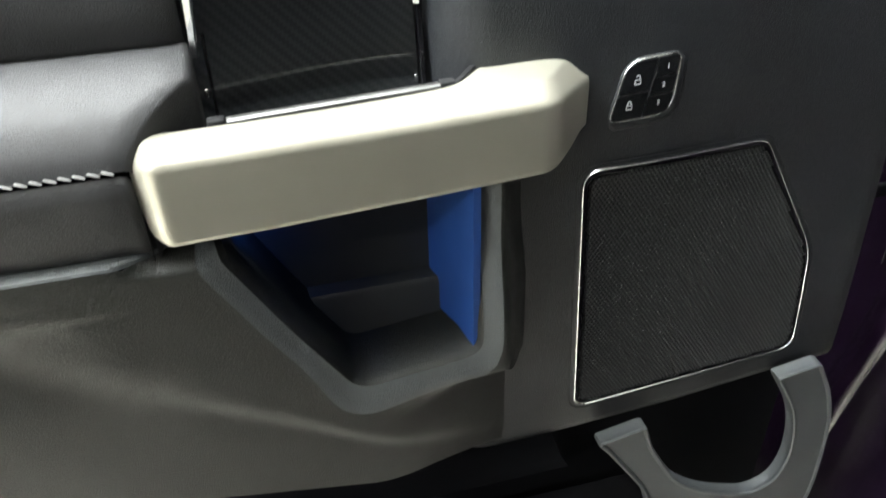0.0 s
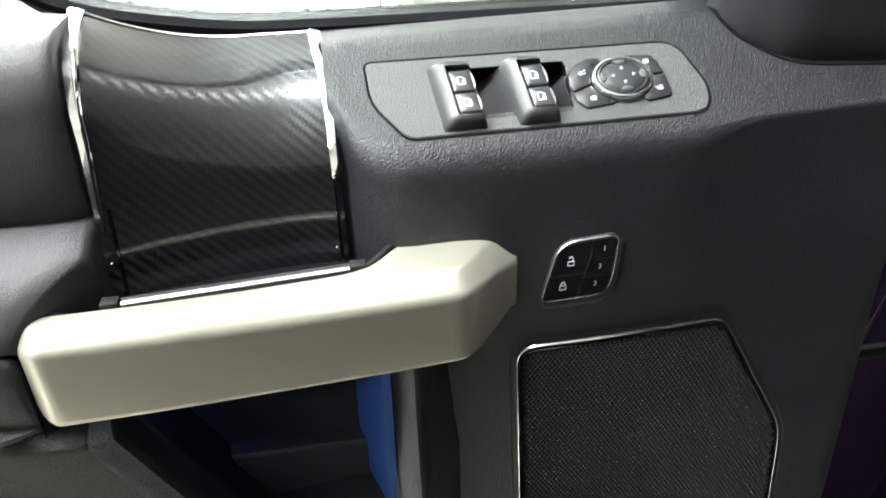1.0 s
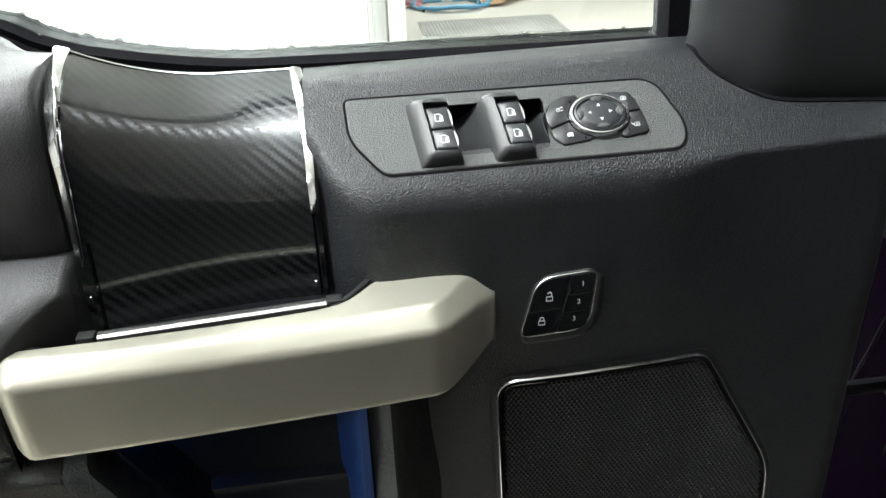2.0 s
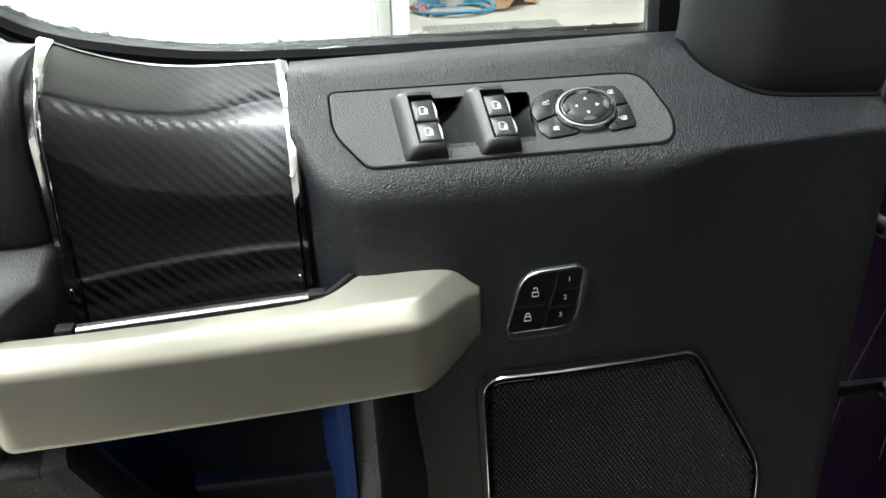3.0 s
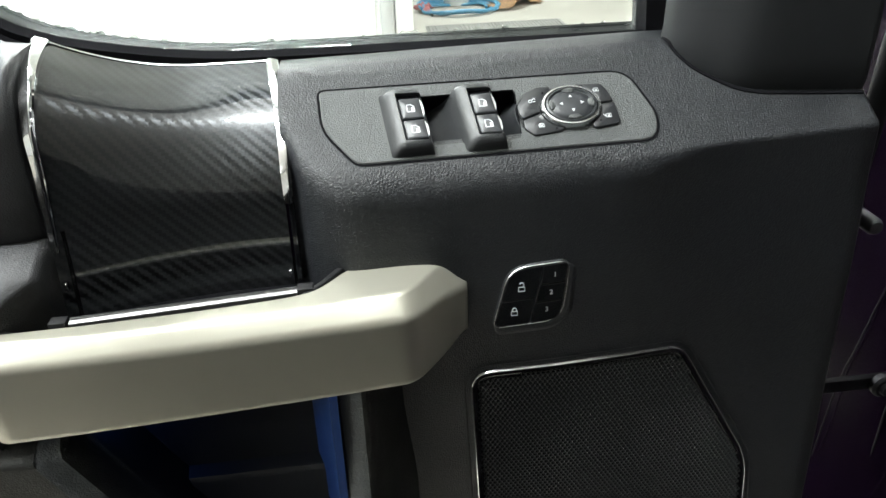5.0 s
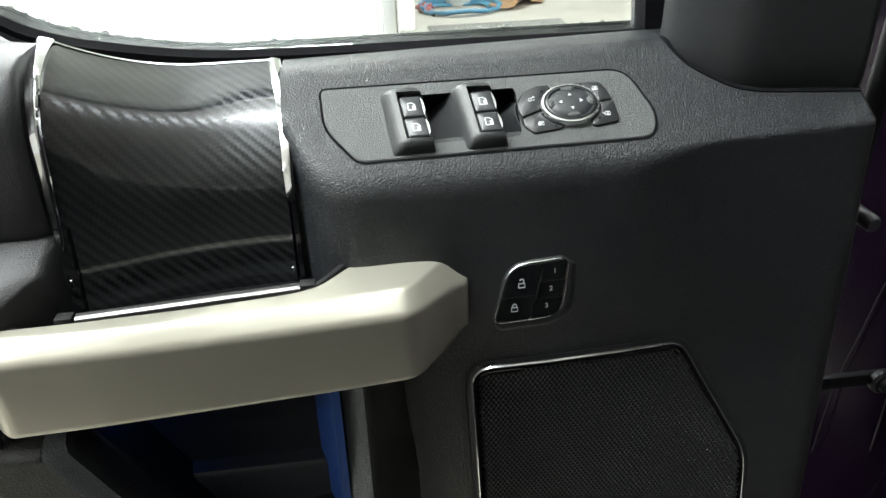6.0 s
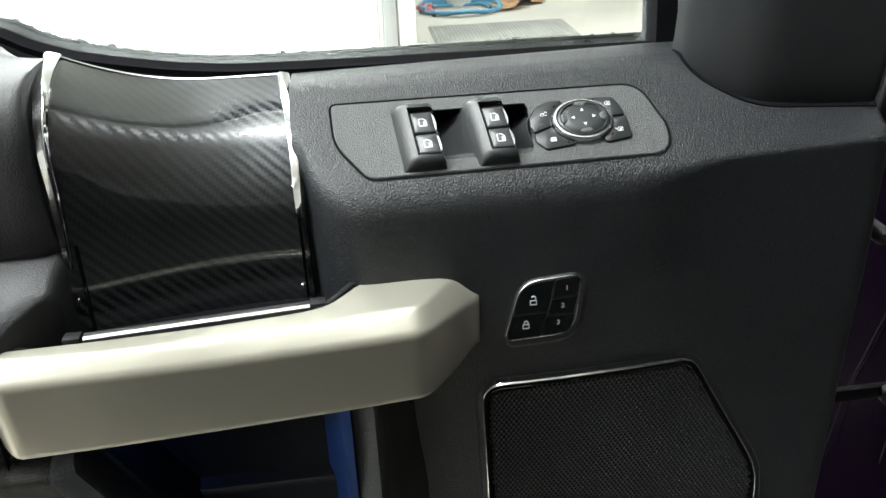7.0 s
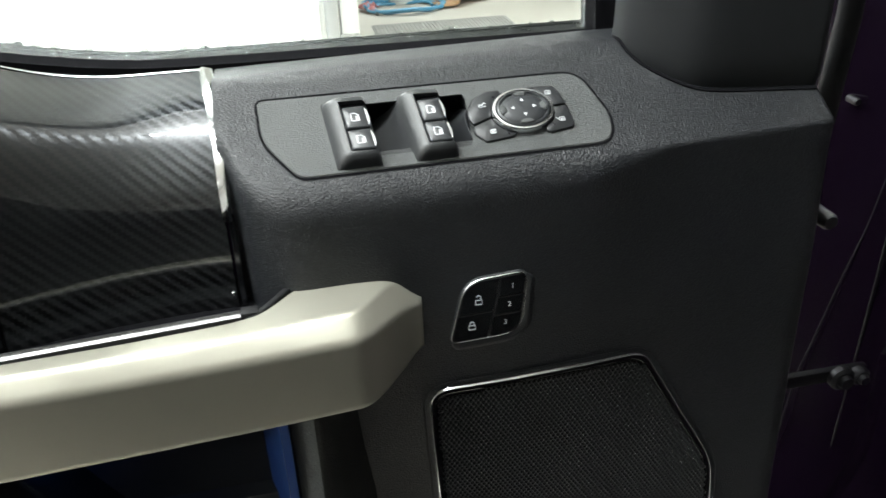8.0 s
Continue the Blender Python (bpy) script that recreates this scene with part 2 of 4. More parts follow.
def sweep(path, profile, side, closed=False):
    """Carries a closed profile of (across, out) along a path; side is the direction that stays across it."""
    path = [Vector(p) for p in path]
    rings = []
    for i, p in enumerate(path):
        a = path[i - 1] if (i or closed) else p
        b = path[(i + 1) % len(path)] if (closed or i < len(path) - 1) else p
        t = (b - a).normalized()
        s = Vector(side(i / (len(path) - 1)) if callable(side) else side)
        s = (s - t * s.dot(t)).normalized()
        n = t.cross(s)
        prof = profile(i / (len(path) - 1)) if callable(profile) else profile
        rings.append([p + s * u + n * v for u, v in prof])
    if closed:
        return sheet(rings + [rings[0]], close_u=True)
    return tube(rings)


def disc(r, n=32, cx=0.0, cy=0.0):
    return [Vector((cx + r * math.cos(2 * math.pi * k / n), cy + r * math.sin(2 * math.pi * k / n))) for k in range(n)]


def box(x0, x1, y0, y1, z0, z1, bev=0.0, seg=2):
    bm = bmesh.new()
    bmesh.ops.create_cube(bm, size=1)
    for v in bm.verts:
        v.co = (lerp(x0, x1, v.co.x + 0.5), lerp(y0, y1, v.co.y + 0.5), lerp(z0, z1, v.co.z + 0.5))
    if bev:
        bmesh.ops.bevel(bm, geom=bm.edges[:], offset=bev, segments=seg, affect="EDGES", profile=0.5)
    return bm


def thicken(ob, d, offset=1):
    mod = ob.modifiers.new("thickness", "SOLIDIFY")
    mod.thickness, mod.offset = d, offset
    return ob


# ---- the room ----
def put_xy(u, v, n):
    return (u, v, n)


floor = part("floor", box(-7, 9, -7, 13, -0.1, 0.0), M_CONC, None)
tagged(floor, "pale painted concrete garage floor", "floor", kind="structure")
ceiling = part("ceiling", box(-7, 9, -7, 13, 3.25, 3.35), M_WHITE, None)
tagged(ceiling, "white painted garage ceiling", "ceiling", kind="structure")
for wname, dims in (("wall_north", (-7, 9, 11, 11.15)), ("wall_south", (-7, 9, -7.15, -7)), ("wall_west", (-7.15, -7, -7, 11)), ("wall_east", (9, 9.15, -7, 11))):
    tagged(part(wname, box(*dims, 0, 3.25), M_WHITE, None), "plain white painted garage wall", "wall", kind="structure")
partition = part("wall_partition", box(-7, 0.467, 5.7, 5.85, 0, 3.25), M_WHITE, None)
tagged(partition, "bright white partition wall with a doorway", "wall", kind="structure")
trim = thing("trim", "pale grey door jamb at the end of the white wall", "door jamb", (0.467, 5.7, 0), kind="structure")
part("stop", box(0.0, 0.04, 0.02, 0.15, 0, 2.98, 0.006), M_WHITE, trim)
part("jamb", box(0.04, 0.136, -0.03, 0.15, 0, 2.98, 0.012), M_POST, trim)
part("casing", box(0.149, 0.281, 0.0, 0.15, 0, 2.98, 0.012), M_WHITE, trim)
# battens for all lamps, the added fill lamp at the end too
for lx, ly, sx, sy, power in LAMPS:
    lamp = thing("ceiling_light", "white fluorescent batten light under the ceiling", "ceiling light", (lx, ly, 2.9), group="garage ceiling lights")
    for hx in (-sx / 3, sx / 3):
        part("hanger", box(hx - 0.008, hx + 0.008, -0.008, 0.008, 0.02, 0.35), M_LAMP, lamp)
    part("housing", box(-sx / 2 - 0.03, sx / 2 + 0.03, -sy / 2 - 0.02, sy / 2 + 0.02, -0.02, 0.02, 0.008), M_LAMP, lamp)

# bucket, hose, cardboard, rag and mat on the floor beyond the glass
bucket = thing("bucket", "white plastic bucket with coiled hose beside it", "bucket", (1.28, 7.25, 0))
part("shell", tube([[(r * math.cos(a), r * math.sin(a), z) for a in np.linspace(0, 2 * math.pi, 29)[:-1]] for r, z in
                    ((0.12, 0.0), (0.125, 0.004), (0.15, 0.33), (0.158, 0.335), (0.158, 0.36), (0.146, 0.36), (0.12, 0.02))]), M_BUCKET, bucket)
part("bail", sweep([(0.16 * math.cos(a), -0.02 - 0.03 * math.sin(a), 0.33 - 0.16 * math.sin(a)) for a in np.linspace(0, math.pi, 17)],
                   [(p.x, p.y) for p in disc(0.004, 8)], (0, 1, 0.2)), M_STEEL, bucket)


def coil(turns, r0, r1, cx, cy, seed):
    rng = random.Random(seed)
    pts, n = [], int(turns * 26)
    for k in range(n):
        a, r = 2 * math.pi * k / 26, lerp(r0, r1, k / n) + rng.uniform(-0.012, 0.012)
        pts.append((cx + 1.25 * r * math.cos(a), cy + r * math.sin(a), 0.016 + 0.02 * (k // 40) + 0.012 * math.sin(3 * a)))
    return curve_points(pts, n * 3)


hose = thing("hose", "coiled blue plastic hose lying on the floor", "hose")
part("coil", sweep(coil(3.6, 0.2, 0.3, 1.27, 6.95, 3), [(p.x, p.y) for p in disc(0.013, 8)], (0, 0, 1)), M_HOSE, hose)
part("loop", sweep(curve_points([(1.0, 6.75, 0.014), (0.98, 7.1, 0.02), (1.02, 7.5, 0.3), (1.08, 7.7, 0.02), (1.1, 8.1, 0.02)], 60),
                   [(p.x, p.y) for p in disc(0.013, 8)], (0.3, 0, 1)), material("black_hose_rubber", (0.02, 0.02, 0.022), 0.5), hose)


def crumpled(cx, cy, w, d, h, seed, turn):
    rng = random.Random(seed)
    rows = []
    for j in range(9):
        row = []
        for i in range(13):
            u, v = i / 12 - 0.5, j / 8 - 0.5
            z = 0.02 + h * max(0, noise.noise(Vector((u * 3 + seed, v * 3, seed)))) + rng.uniform(0, 0.015)
            x, y = u * w * (1 + 0.2 * v), v * d + 0.06 * math.sin(5 * u)
            row.append((cx + x * math.cos(turn) - y * math.sin(turn), cy + x * math.sin(turn) + y * math.cos(turn), z))
        rows.append(row)
    return sheet(rows)


for cx, cy, w, d, seed, turn in ((1.75, 7.15, 0.55, 0.5, 5, 0.3), (2.0, 7.35, 0.6, 0.35, 9, -0.2)):
    thicken(tagged(part("cardboard_sheet", crumpled(cx, cy, w, d, 0.14, seed, turn), M_CARD, None, angle=20),
                   "torn brown cardboard lying crumpled on the floor", "cardboard", group="cardboard scraps"), 0.006)
rag = thicken(tagged(part("rag", crumpled(0.95, 7.0, 0.16, 0.2, 0.12, 3, 0.5), M_RED, None), "small pink cloth rag on the floor", "rag"), 0.008)
mat = thing("floor_mat", "thin grey ribbed rubber mat on the garage floor", "mat", (1.48, 6.12, 0))
part("base", box(-0.58, 0.55, -0.3, 0.26, 0.001, 0.008, 0.002), M_MAT, mat)
for k in range(38):
    part("rib", box(-0.56 + 0.029 * k, -0.545 + 0.029 * k, -0.29, 0.25, 0.007, 0.013), M_MAT, mat)


# ---- the truck's door ----
door = thing("car_door", "open black truck door with silver grab handle, seen from inside", "car door", (0.3, 0.5, 0.6))
door.location = (0, 0, 0)


def plane_z(x, y):
    """The sloping top of the door trim, on which the switches sit."""
    y0 = min(y, 0.545)
    z = 1.267 + 0.62 * (y0 - 0.472) + 0.02 * (min(x, 0.48) - 0.256)
    return z - 0.06 * (y - y0)


def face_y(x, z):
    """The upright inner face of the door trim."""
    low = 0.447 - 0.02 * (x - 0.36)
    mid_y = table(x, [0.2, 0.39, 0.45, 0.49, 0.56, 0.63], [0.450, 0.4485, 0.451, 0.454, 0.457, 0.459])
    top = table(x, [0.2, 0.45, 0.5, 0.62, 0.7], [0.455, 0.455, 0.463, 0.468, 0.471])
    return lerp(lerp(low, mid_y, sstep(0.84, 1.17, z)), top, sstep(1.14, 1.27, z))


def back_off(x):
    """How far the trim's end turns back towards the carbon panel."""
    t = min(1, max(0, (0.254 - x) / 0.042))
    return 0.05 * (1 - math.sqrt(max(0, 1 - t * t))) if t < 1 else 0.05


def trim_profile(x):
    d = back_off(x)
    pts = [(0.592, plane_z(x, 0.592) - 0.02), (0.592, plane_z(x, 0.592) - 0.003), (0.589, plane_z(x, 0.589))]
    r = table(x, [0.42, 0.5], [0.031, 0.0055])
    ye = table(x, [0.2, 0.45, 0.5, 0.62, 0.7], [0.455, 0.455, 0.463, 0.468, 0.471]) + d
    for k in range(9):
        y = lerp(0.58, ye + r * 0.473, k / 8)
        pts.append((y, plane_z(x, y)))
    ze = plane_z(x, ye + r * 0.473)
    a0 = math.atan(0.62)
    for k in range(1, 7):
        a = math.pi / 2 + a0 + (math.pi / 2 - a0) * k / 6
        cy, cz = ye + r, ze - r * math.cos(a0)
        pts.append((cy + r * math.cos(a), cz + r * math.sin(a)))
    z0, y0 = pts[-1][1], pts[-1][0]
    zb = table(x, [0.2, 0.33, 0.45, 0.57, 0.63], [0.798, 0.804, 0.815, 0.832, 0.838])
    for k in range(1, 17):
        z = lerp(z0, zb + 0.012, k / 16)
        pts.append((face_y(x, z) + d + (y0 - face_y(x, z0) - d) * (1 - k / 16) ** 3, z))
    yb = pts[-1][0]
    pts += [(yb + 0.003, zb + 0.003), (yb + 0.012, zb - 0.004), (yb + 0.05, zb - 0.006)]
    return pts


xs = [0.2062, 0.214, 0.217, 0.221, 0.226, 0.232, 0.239, 0.247, 0.256] + [0.262 + 0.0109 * k for k in range(34)]
rows = [[(x, *p) for p in trim_profile(x)] for x in xs]
last = rows[-1]
rows.append([(p[0] + 0.003, p[1] + 0.003, p[2]) for p in last])
rows.append([(p[0] + 0.004, p[1] + 0.05, p[2]) for p in last])
bm = sheet(rows)
cut = [f for f in bm.faces if 0.30 < f.calc_center_median().x < 0.385 and 0.479 < f.calc_center_median().y < 0.52]
bmesh.ops.delete(bm, geom=cut, context="FACES")
upper = part("upper_panel", bm, M_GRAIN, door, "grained black door trim panel", 60)

# the lower panel with its open cubby
HOLE = [Vector(p) for p in ((0.036, 1.165), (0.048, 1.12), (0.088, 1.045), (0.131, 0.973), (0.227, 0.985), (0.227, 1.165))]


def push(x, z):
    """How far the rim stands back where it passes behind the grab handle."""
    at = lerp(1.108, 1.146, sstep(0.15, 0.2, x))
    return 0.05 * sstep(at, at + lerp(0.022, 0.005, sstep(0.15, 0.2, x)), z) + 0.013 * sstep(0.18, 0.215, x) * sstep(1.0, 1.1, z)


def low_y(x, z):
    y = 0.394
    d = (1.045 - z) - 0.62 * (x + 0.06)
    y += 0.005 * sstep(0.0, 0.022, d)
    y += 0.006 * sstep(1.085, 1.078, z) * sstep(1.0, 1.07, z) * sstep(-0.03, -0.09, x)
    y = lerp(y, 0.455, max(sstep(0.247, 0.292, x), sstep(0.13, 0.30, x) * sstep(0.965, 0.925, z)))
    y += push(x, z) * sstep(-0.01, 0.02, x)
    return y


hole = even(round_poly(HOLE, [0.01, 0.02, 0.02, 0.012, 0.012, 0.004]), 160, True)
rect = [Vector(p) for p in ((-0.34, 1.118), (-0.34, 0.89), (0.0, 0.88), (0.12, 0.857), (0.19, 0.844), (0.25, 0.822), (0.30, 0.806), (0.30, 1.17), (0.25, 1.17), (0.0, 1.118))]
rect_line = even(rect, 1600, True)
mid = Vector((0.15, 1.06))


def outward(p):
    """The outer edge's point in the same direction from the cubby's middle."""
    a = math.atan2(p.y - mid.y, p.x - mid.x)
    return min(rect_line, key=lambda q: abs((math.atan2(q.y - mid.y, q.x - mid.x) - a + math.pi) % (2 * math.pi) - math.pi))


outs = [outward(p) for p in hole]
rim = offset_poly(hole, -0.004)
rim2 = [Vector((p.x, p.y - 0.011 * sstep(1.01, 0.965, p.y))) for p in offset_poly(hole, -0.019)]
rows = [[(p.x, 0.474, p.y) for p in hole], [(p.x, 0.45 + 0.4 * push(p.x, p.y), p.y) for p in hole], [(p.x, 0.404 + push(p.x, p.y), p.y) for p in hole], [(p.x, 0.399 + push(p.x, p.y), p.y) for p in rim]]
part("cubby_wall", sheet(rows, close_u=True), M_LOWER, door, "black plastic cubby wall")
rim_rows = [[(p.x, 0.3995 + push(p.x, p.y), p.y) for p in rim]]
for k in range(1, 5):
    ring = [a.lerp(b, k / 4) for a, b in zip(rim, rim2)]
    rim_rows.append([(p.x, lerp(0.399 + push(p.x, p.y), low_y(p.x, p.y), sstep(0, 1, k / 4)), p.y) for p in ring])
part("cubby_rim", sheet(rim_rows, close_u=True), M_GREYRIM, door, "grey rim of the cubby, coloured paler as if lit", 60)
rows = rim_rows[-1:] + [[(q.x, low_y(q.x, q.y), q.y) for q in [a.lerp(b, k / 30) for a, b in zip(rim2, outs)]] for k in range(1, 31)]
lower = part("lower_panel", sheet(rows, close_u=True), M_LOWER, door, "grained dark grey lower door panel", 60)
top_lip = [[(x, low_y(x, 1.118) + dy, 1.118 + dz) for dy, dz in ((0.0, -0.001), (0.001, 0.002), (0.004, 0.0035), (0.03, 0.003))] for x in np.linspace(-0.34, 0.02, 20)]
part("lip", sheet(top_lip), M_GREYRIM, door)
part("cubby_back", box(0.02, 0.24, 0.474, 0.484, 0.93, 1.165), M_SMOOTH, door)
part("cubby_ledge", sheet([[(x, 0.474, 1.02), (x, 0.462, 1.018), (x, 0.459, 1.014), (x, 0.459, 0.93)] for x in (0.03, 0.13, 0.235)]), M_SMOOTH, door)
# the cubby's right side; its blue glow is painted, not cast
bm = bmesh.new()
for quad_pts in (((0.2302, 0.4040), (0.2285, 0.413), (0.2215, 0.432), (0.2085, 0.4735), (0.2065, 0.4735), (0.2200, 0.4320), (0.2245, 0.4035)),):
    for z in (0.986, 1.15):
        for qx, qy in quad_pts:
            bm.verts.new((qx - 0.001 * (z < 1), qy, z))
bm.verts.ensure_lookup_table()
for i in range(7):
    j = (i + 1) % 7
    bm.faces.new((bm.verts[i], bm.verts[j], bm.verts[7 + j], bm.verts[7 + i]))
bm.faces.new(bm.verts[:7])
bm.faces.new(bm.verts[7:][::-1])
part("blue_lit_side", bm, M_BLUE, door, "inner side of the cubby, coloured as if lit blue", 30)
led = part("ambient_light", box(0.046, 0.070, 0.448, 0.456, 1.118, 1.124, 0.001), M_LAMP, door, "small blue ambient light under the grab handle")

# carbon panel with its chrome edging
CARB_L = curve_points([(0, 0.560, 1.3390), (0, 0.522, 1.3365), (0, 0.4905, 1.3245), (0, 0.4745, 1.303), (0, 0.4705, 1.279), (0, 0.4672, 1.24), (0, 0.4615, 1.20), (0, 0.454, 1.15)], 60)
CARB_R = curve_points([(0, 0.572, 1.3125), (0, 0.548, 1.3035), (0, 0.5225, 1.2895), (0, 0.5053, 1.2740), (0, 0.4935, 1.2590), (0, 0.4882, 1.2450), (0, 0.4862, 1.23), (0, 0.481, 1.19), (0, 0.475, 1.15)], 60)


def carbon_at(x, k):
    w = lerp(1 - (1 - min(1, max(0, (x - 0.05) / 0.105))) ** 2.2, 1 - (1 - min(1, max(0, (x - 0.05) / 0.14))) ** 1.7, sstep(0, 20, k))
    p = CARB_L[k].lerp(CARB_R[k], w)
    return Vector((x, p.y, p.z))


RIGHT_EDGE = [table(k, [0, 12, 20, 30, 60], [0.1985, 0.2025, 0.2045, 0.2055, 0.2055]) for k in range(60)]
rows = [[carbon_at(lerp(0.054, RIGHT_EDGE[k], c / 39), k) for k in range(60)] for c in range(40)]
bm = sheet(rows)
uvl = bm.loops.layers.uv.new("weave")
bm.verts.ensure_lookup_table()
arc = np.concatenate([[0], np.cumsum([(rows[20][k + 1] - rows[20][k]).length for k in range(59)])])
bm.verts.index_update()
for f in bm.faces:
    for lp in f.loops:
        lp[uvl].uv = (lp.vert.co.x, float(arc[lp.vert.index % 60]))
part("carbon_panel", bm, M_CARBON, door, "glossy grey carbon-weave trim panel", 80)

flat = lambda w, h: [(-w, -0.002), (w, -0.002), (w, h * 0.6), (w * 0.7, h), (-w * 0.7, h), (-w, h * 0.6)]  # noqa: E731
ridge = lambda w, h, r, k: [(-w, -0.003), (w, -0.003), (w, h * 0.25), (w * 0.8, h * 0.45), (w * (r + 0.12), h), (w * (r - 0.05), h), (w * (r - 0.35), h * k), (-w * 0.9, h * 0.3), (-w, 0.0)]  # noqa: E731


def edging(path, prof, a, b, label):
    n = len(path) - 1
    cut_path = path[int(round(a * n)):int(round(b * n)) + 1]
    part("chrome_strip", sweep(cut_path, lambda t: prof(lerp(a, b, t)), (1, 0, 0)), M_CHROME, door, label, 18)


left_path = curve_points([(0.0470, 0.562, 1.3385), (0.0530, 0.522, 1.3350), (0.0578, 0.4905, 1.3235), (0.0588, 0.4745, 1.302), (0.0594, 0.470, 1.280), (0.0583, 0.4690, 1.258), (0.0562, 0.4680, 1.224)], 80)
left_prof = lambda t: ridge(table(t, [0, 0.3, 0.45, 0.55, 0.8, 1], [0.0064, 0.0050, 0.0048, 0.0040, 0.0031, 0.0025]), 0.0040, table(t, [0, 0.25, 0.42, 0.45, 0.75, 1], [-0.3, 0.2, 0.6, 0.5, 0.6, 0.6]), 0.8)  # noqa: E731
edging(left_path, left_prof, 0, 0.43, "bright chrome edging of the carbon panel")
edging(left_path, left_prof, 0.43, 1, "bright chrome edging of the carbon panel")
right_path = [carbon_at(0.2055, k) + Vector((table(k, [0, 11, 20, 34], [-0.0046, 0.0002, 0.0024, 0.0022]), -0.0008, 0.0)) for k in range(0, 35)]
right_prof = lambda t: ridge(table(t, [0, 0.35, 0.6, 1], [0.0046, 0.0047, 0.0042, 0.0028]), 0.0038, table(t, [0, 0.36, 0.38, 1], [-0.3, 0.4, 0.45, 0.5]), 0.8)  # noqa: E731
edging(right_path, right_prof, 0, 0.35, "bright chrome edging of the carbon panel")
edging(right_path, right_prof, 0.35, 1, "bright chrome edging of the carbon panel")
right_low = [p + Vector((0.004, 0.0005, 0)) for p in (carbon_at(0.2055, k) for k in range(33, 56))]
part("gloss_strip", sweep(right_low, flat(0.002, 0.0016), (1, 0, 0)), M_GLOSS, door, "gloss black lower edging")
left_low = [p + Vector((0.003, 0.0005, 0)) for p in (carbon_at(0.060, k) for k in range(38, 58))]
part("gloss_strip", sweep(left_low, flat(0.0012, 0.0012), (1, 0, 0)), M_GLOSS, door, "gloss black lower edging")
top_path = [carbon_at(x, 0) + Vector((0, 0.0012, 0.0006)) for x in np.linspace(0.050, 0.2040, 50)]
part("chrome_strip", sweep(top_path, [(-0.0008, -0.0016), (0.0008, -0.0016), (0.0008, 0.0005), (0.0002, 0.0008), (-0.0006, 0.0007), (-0.0008, 0.0003)], (0, 0.8, 0.6)), M_CHROME, door, "thin chrome line along the window edge")
for sx, sz in ((0.0592, 1.2015), (0.2035, 1.186)):
    part("retainer", pill(round_poly([(-0.0012, -0.003), (0.0012, -0.003), (0.0012, 0.003), (-0.0012, 0.003)], 0.001), lambda u, v, n, a=sx, c=sz: (a + u, 0.4610 + (0.0190 if a > 0.1 else 0) - n, c + v), 0, 0.003), M_BRUSHED, door)

# pull cup behind the grab handle
part("cup_floor", box(0.0, 0.25, 0.43, 0.52, 1.168, 1.176), M_DARK, door)
part("cup_back", box(0.0, 0.24, 0.512, 0.52, 1.12, 1.16), M_DARK, door)


# padded upper trim and armrest at the rear of the door
CUSH = curve_points([(0, 0.50, 1.2250), (0, 0.476, 1.2255), (0, 0.4665, 1.2320), (0, 0.4635, 1.246), (0, 0.464, 1.268), (0, 0.4665, 1.290), (0, 0.472, 1.315), (0, 0.487, 1.3345), (0, 0.512, 1.341), (0, 0.540, 1.3415), (0, 0.566, 1.3400), (0, 0.578, 1.336), (0, 0.580, 1.322)], 44)
rows = []
for x in list(np.linspace(-0.34, 0.03, 24)) + [0.036, 0.040, 0.0425, 0.0435, 0.0435]:
    e = max(0, (x - 0.03) / 0.0135)
    sink = 0.008 * (1 - math.sqrt(max(0, 1 - min(1, e) ** 2)))
    rows.append([(x + (0.0078 - 0.003 * sstep(1.32, 1.35, p.z)) * min(1, e * 2 + 0.3), p.y + sink - max(0, p.y - 0.545) * sstep(0.0, 0.034, x), p.z - 0.004 * (sink > 0.006) + 0.05 * max(0, -x) ** 1.3 + table(x, [-0.34, -0.1, 0.004, 0.04], [0.10, 0.045, 0.012, 0.0]) * sstep(0.50, 0.575, p.y)) for p in CUSH])
rows.append([(p[0], p[1] + 0.03 * sstep(0.54, 0.50, p[1]), p[2]) for p in rows[-1]])
part("upper_pad", sheet(rows), M_LEATHER, door, "soft black leather upper door pad", 70)

PAD = curve_points([(0, 0.485, 1.2275), (0, 0.470, 1.2335), (0, 0.455, 1.2315), (0, 0.436, 1.224), (0, 0.418, 1.212), (0, 0.405, 1.196), (0, 0.4005, 1.183)], 30)
PAD2 = curve_points([(0, 0.4015, 1.1795), (0, 0.3985, 1.176), (0, 0.397, 1.165), (0, 0.3985, 1.14), (0, 0.403, 1.123), (0, 0.412, 1.119)], 22)


def pad_rows(prof, ends):
    out = []
    for s in np.linspace(0, 1, 22):
        out.append([(lerp(-0.34, ends(p), s), p.y + 0.02 * max(0, -lerp(-0.34, ends(p), s) - 0.1), p.z) for p in prof])
    for dx, dy, dz in ((0.003, 0.0012, -0.0015), (0.005, 0.003, -0.005), (0.0055, 0.004, -0.02), (0.0055, 0.004, -0.07)):
        out.append([(ends(p) + dx, p.y + dy, p.z + dz) for p in prof])
    return out


pad_end = lambda p: 0.049 - max(0, 0.434 - p.y) * 1.25  # noqa: E731
pad = part("armrest_pad", sheet(pad_rows(PAD, pad_end)), M_LEATHER, door, "padded black leather armrest with grey stitching", 70)
part("armrest_side", sheet(pad_rows(PAD2, lambda p: 0.004)), M_LEATHER, door, "leather side of the armrest below the seam", 70)
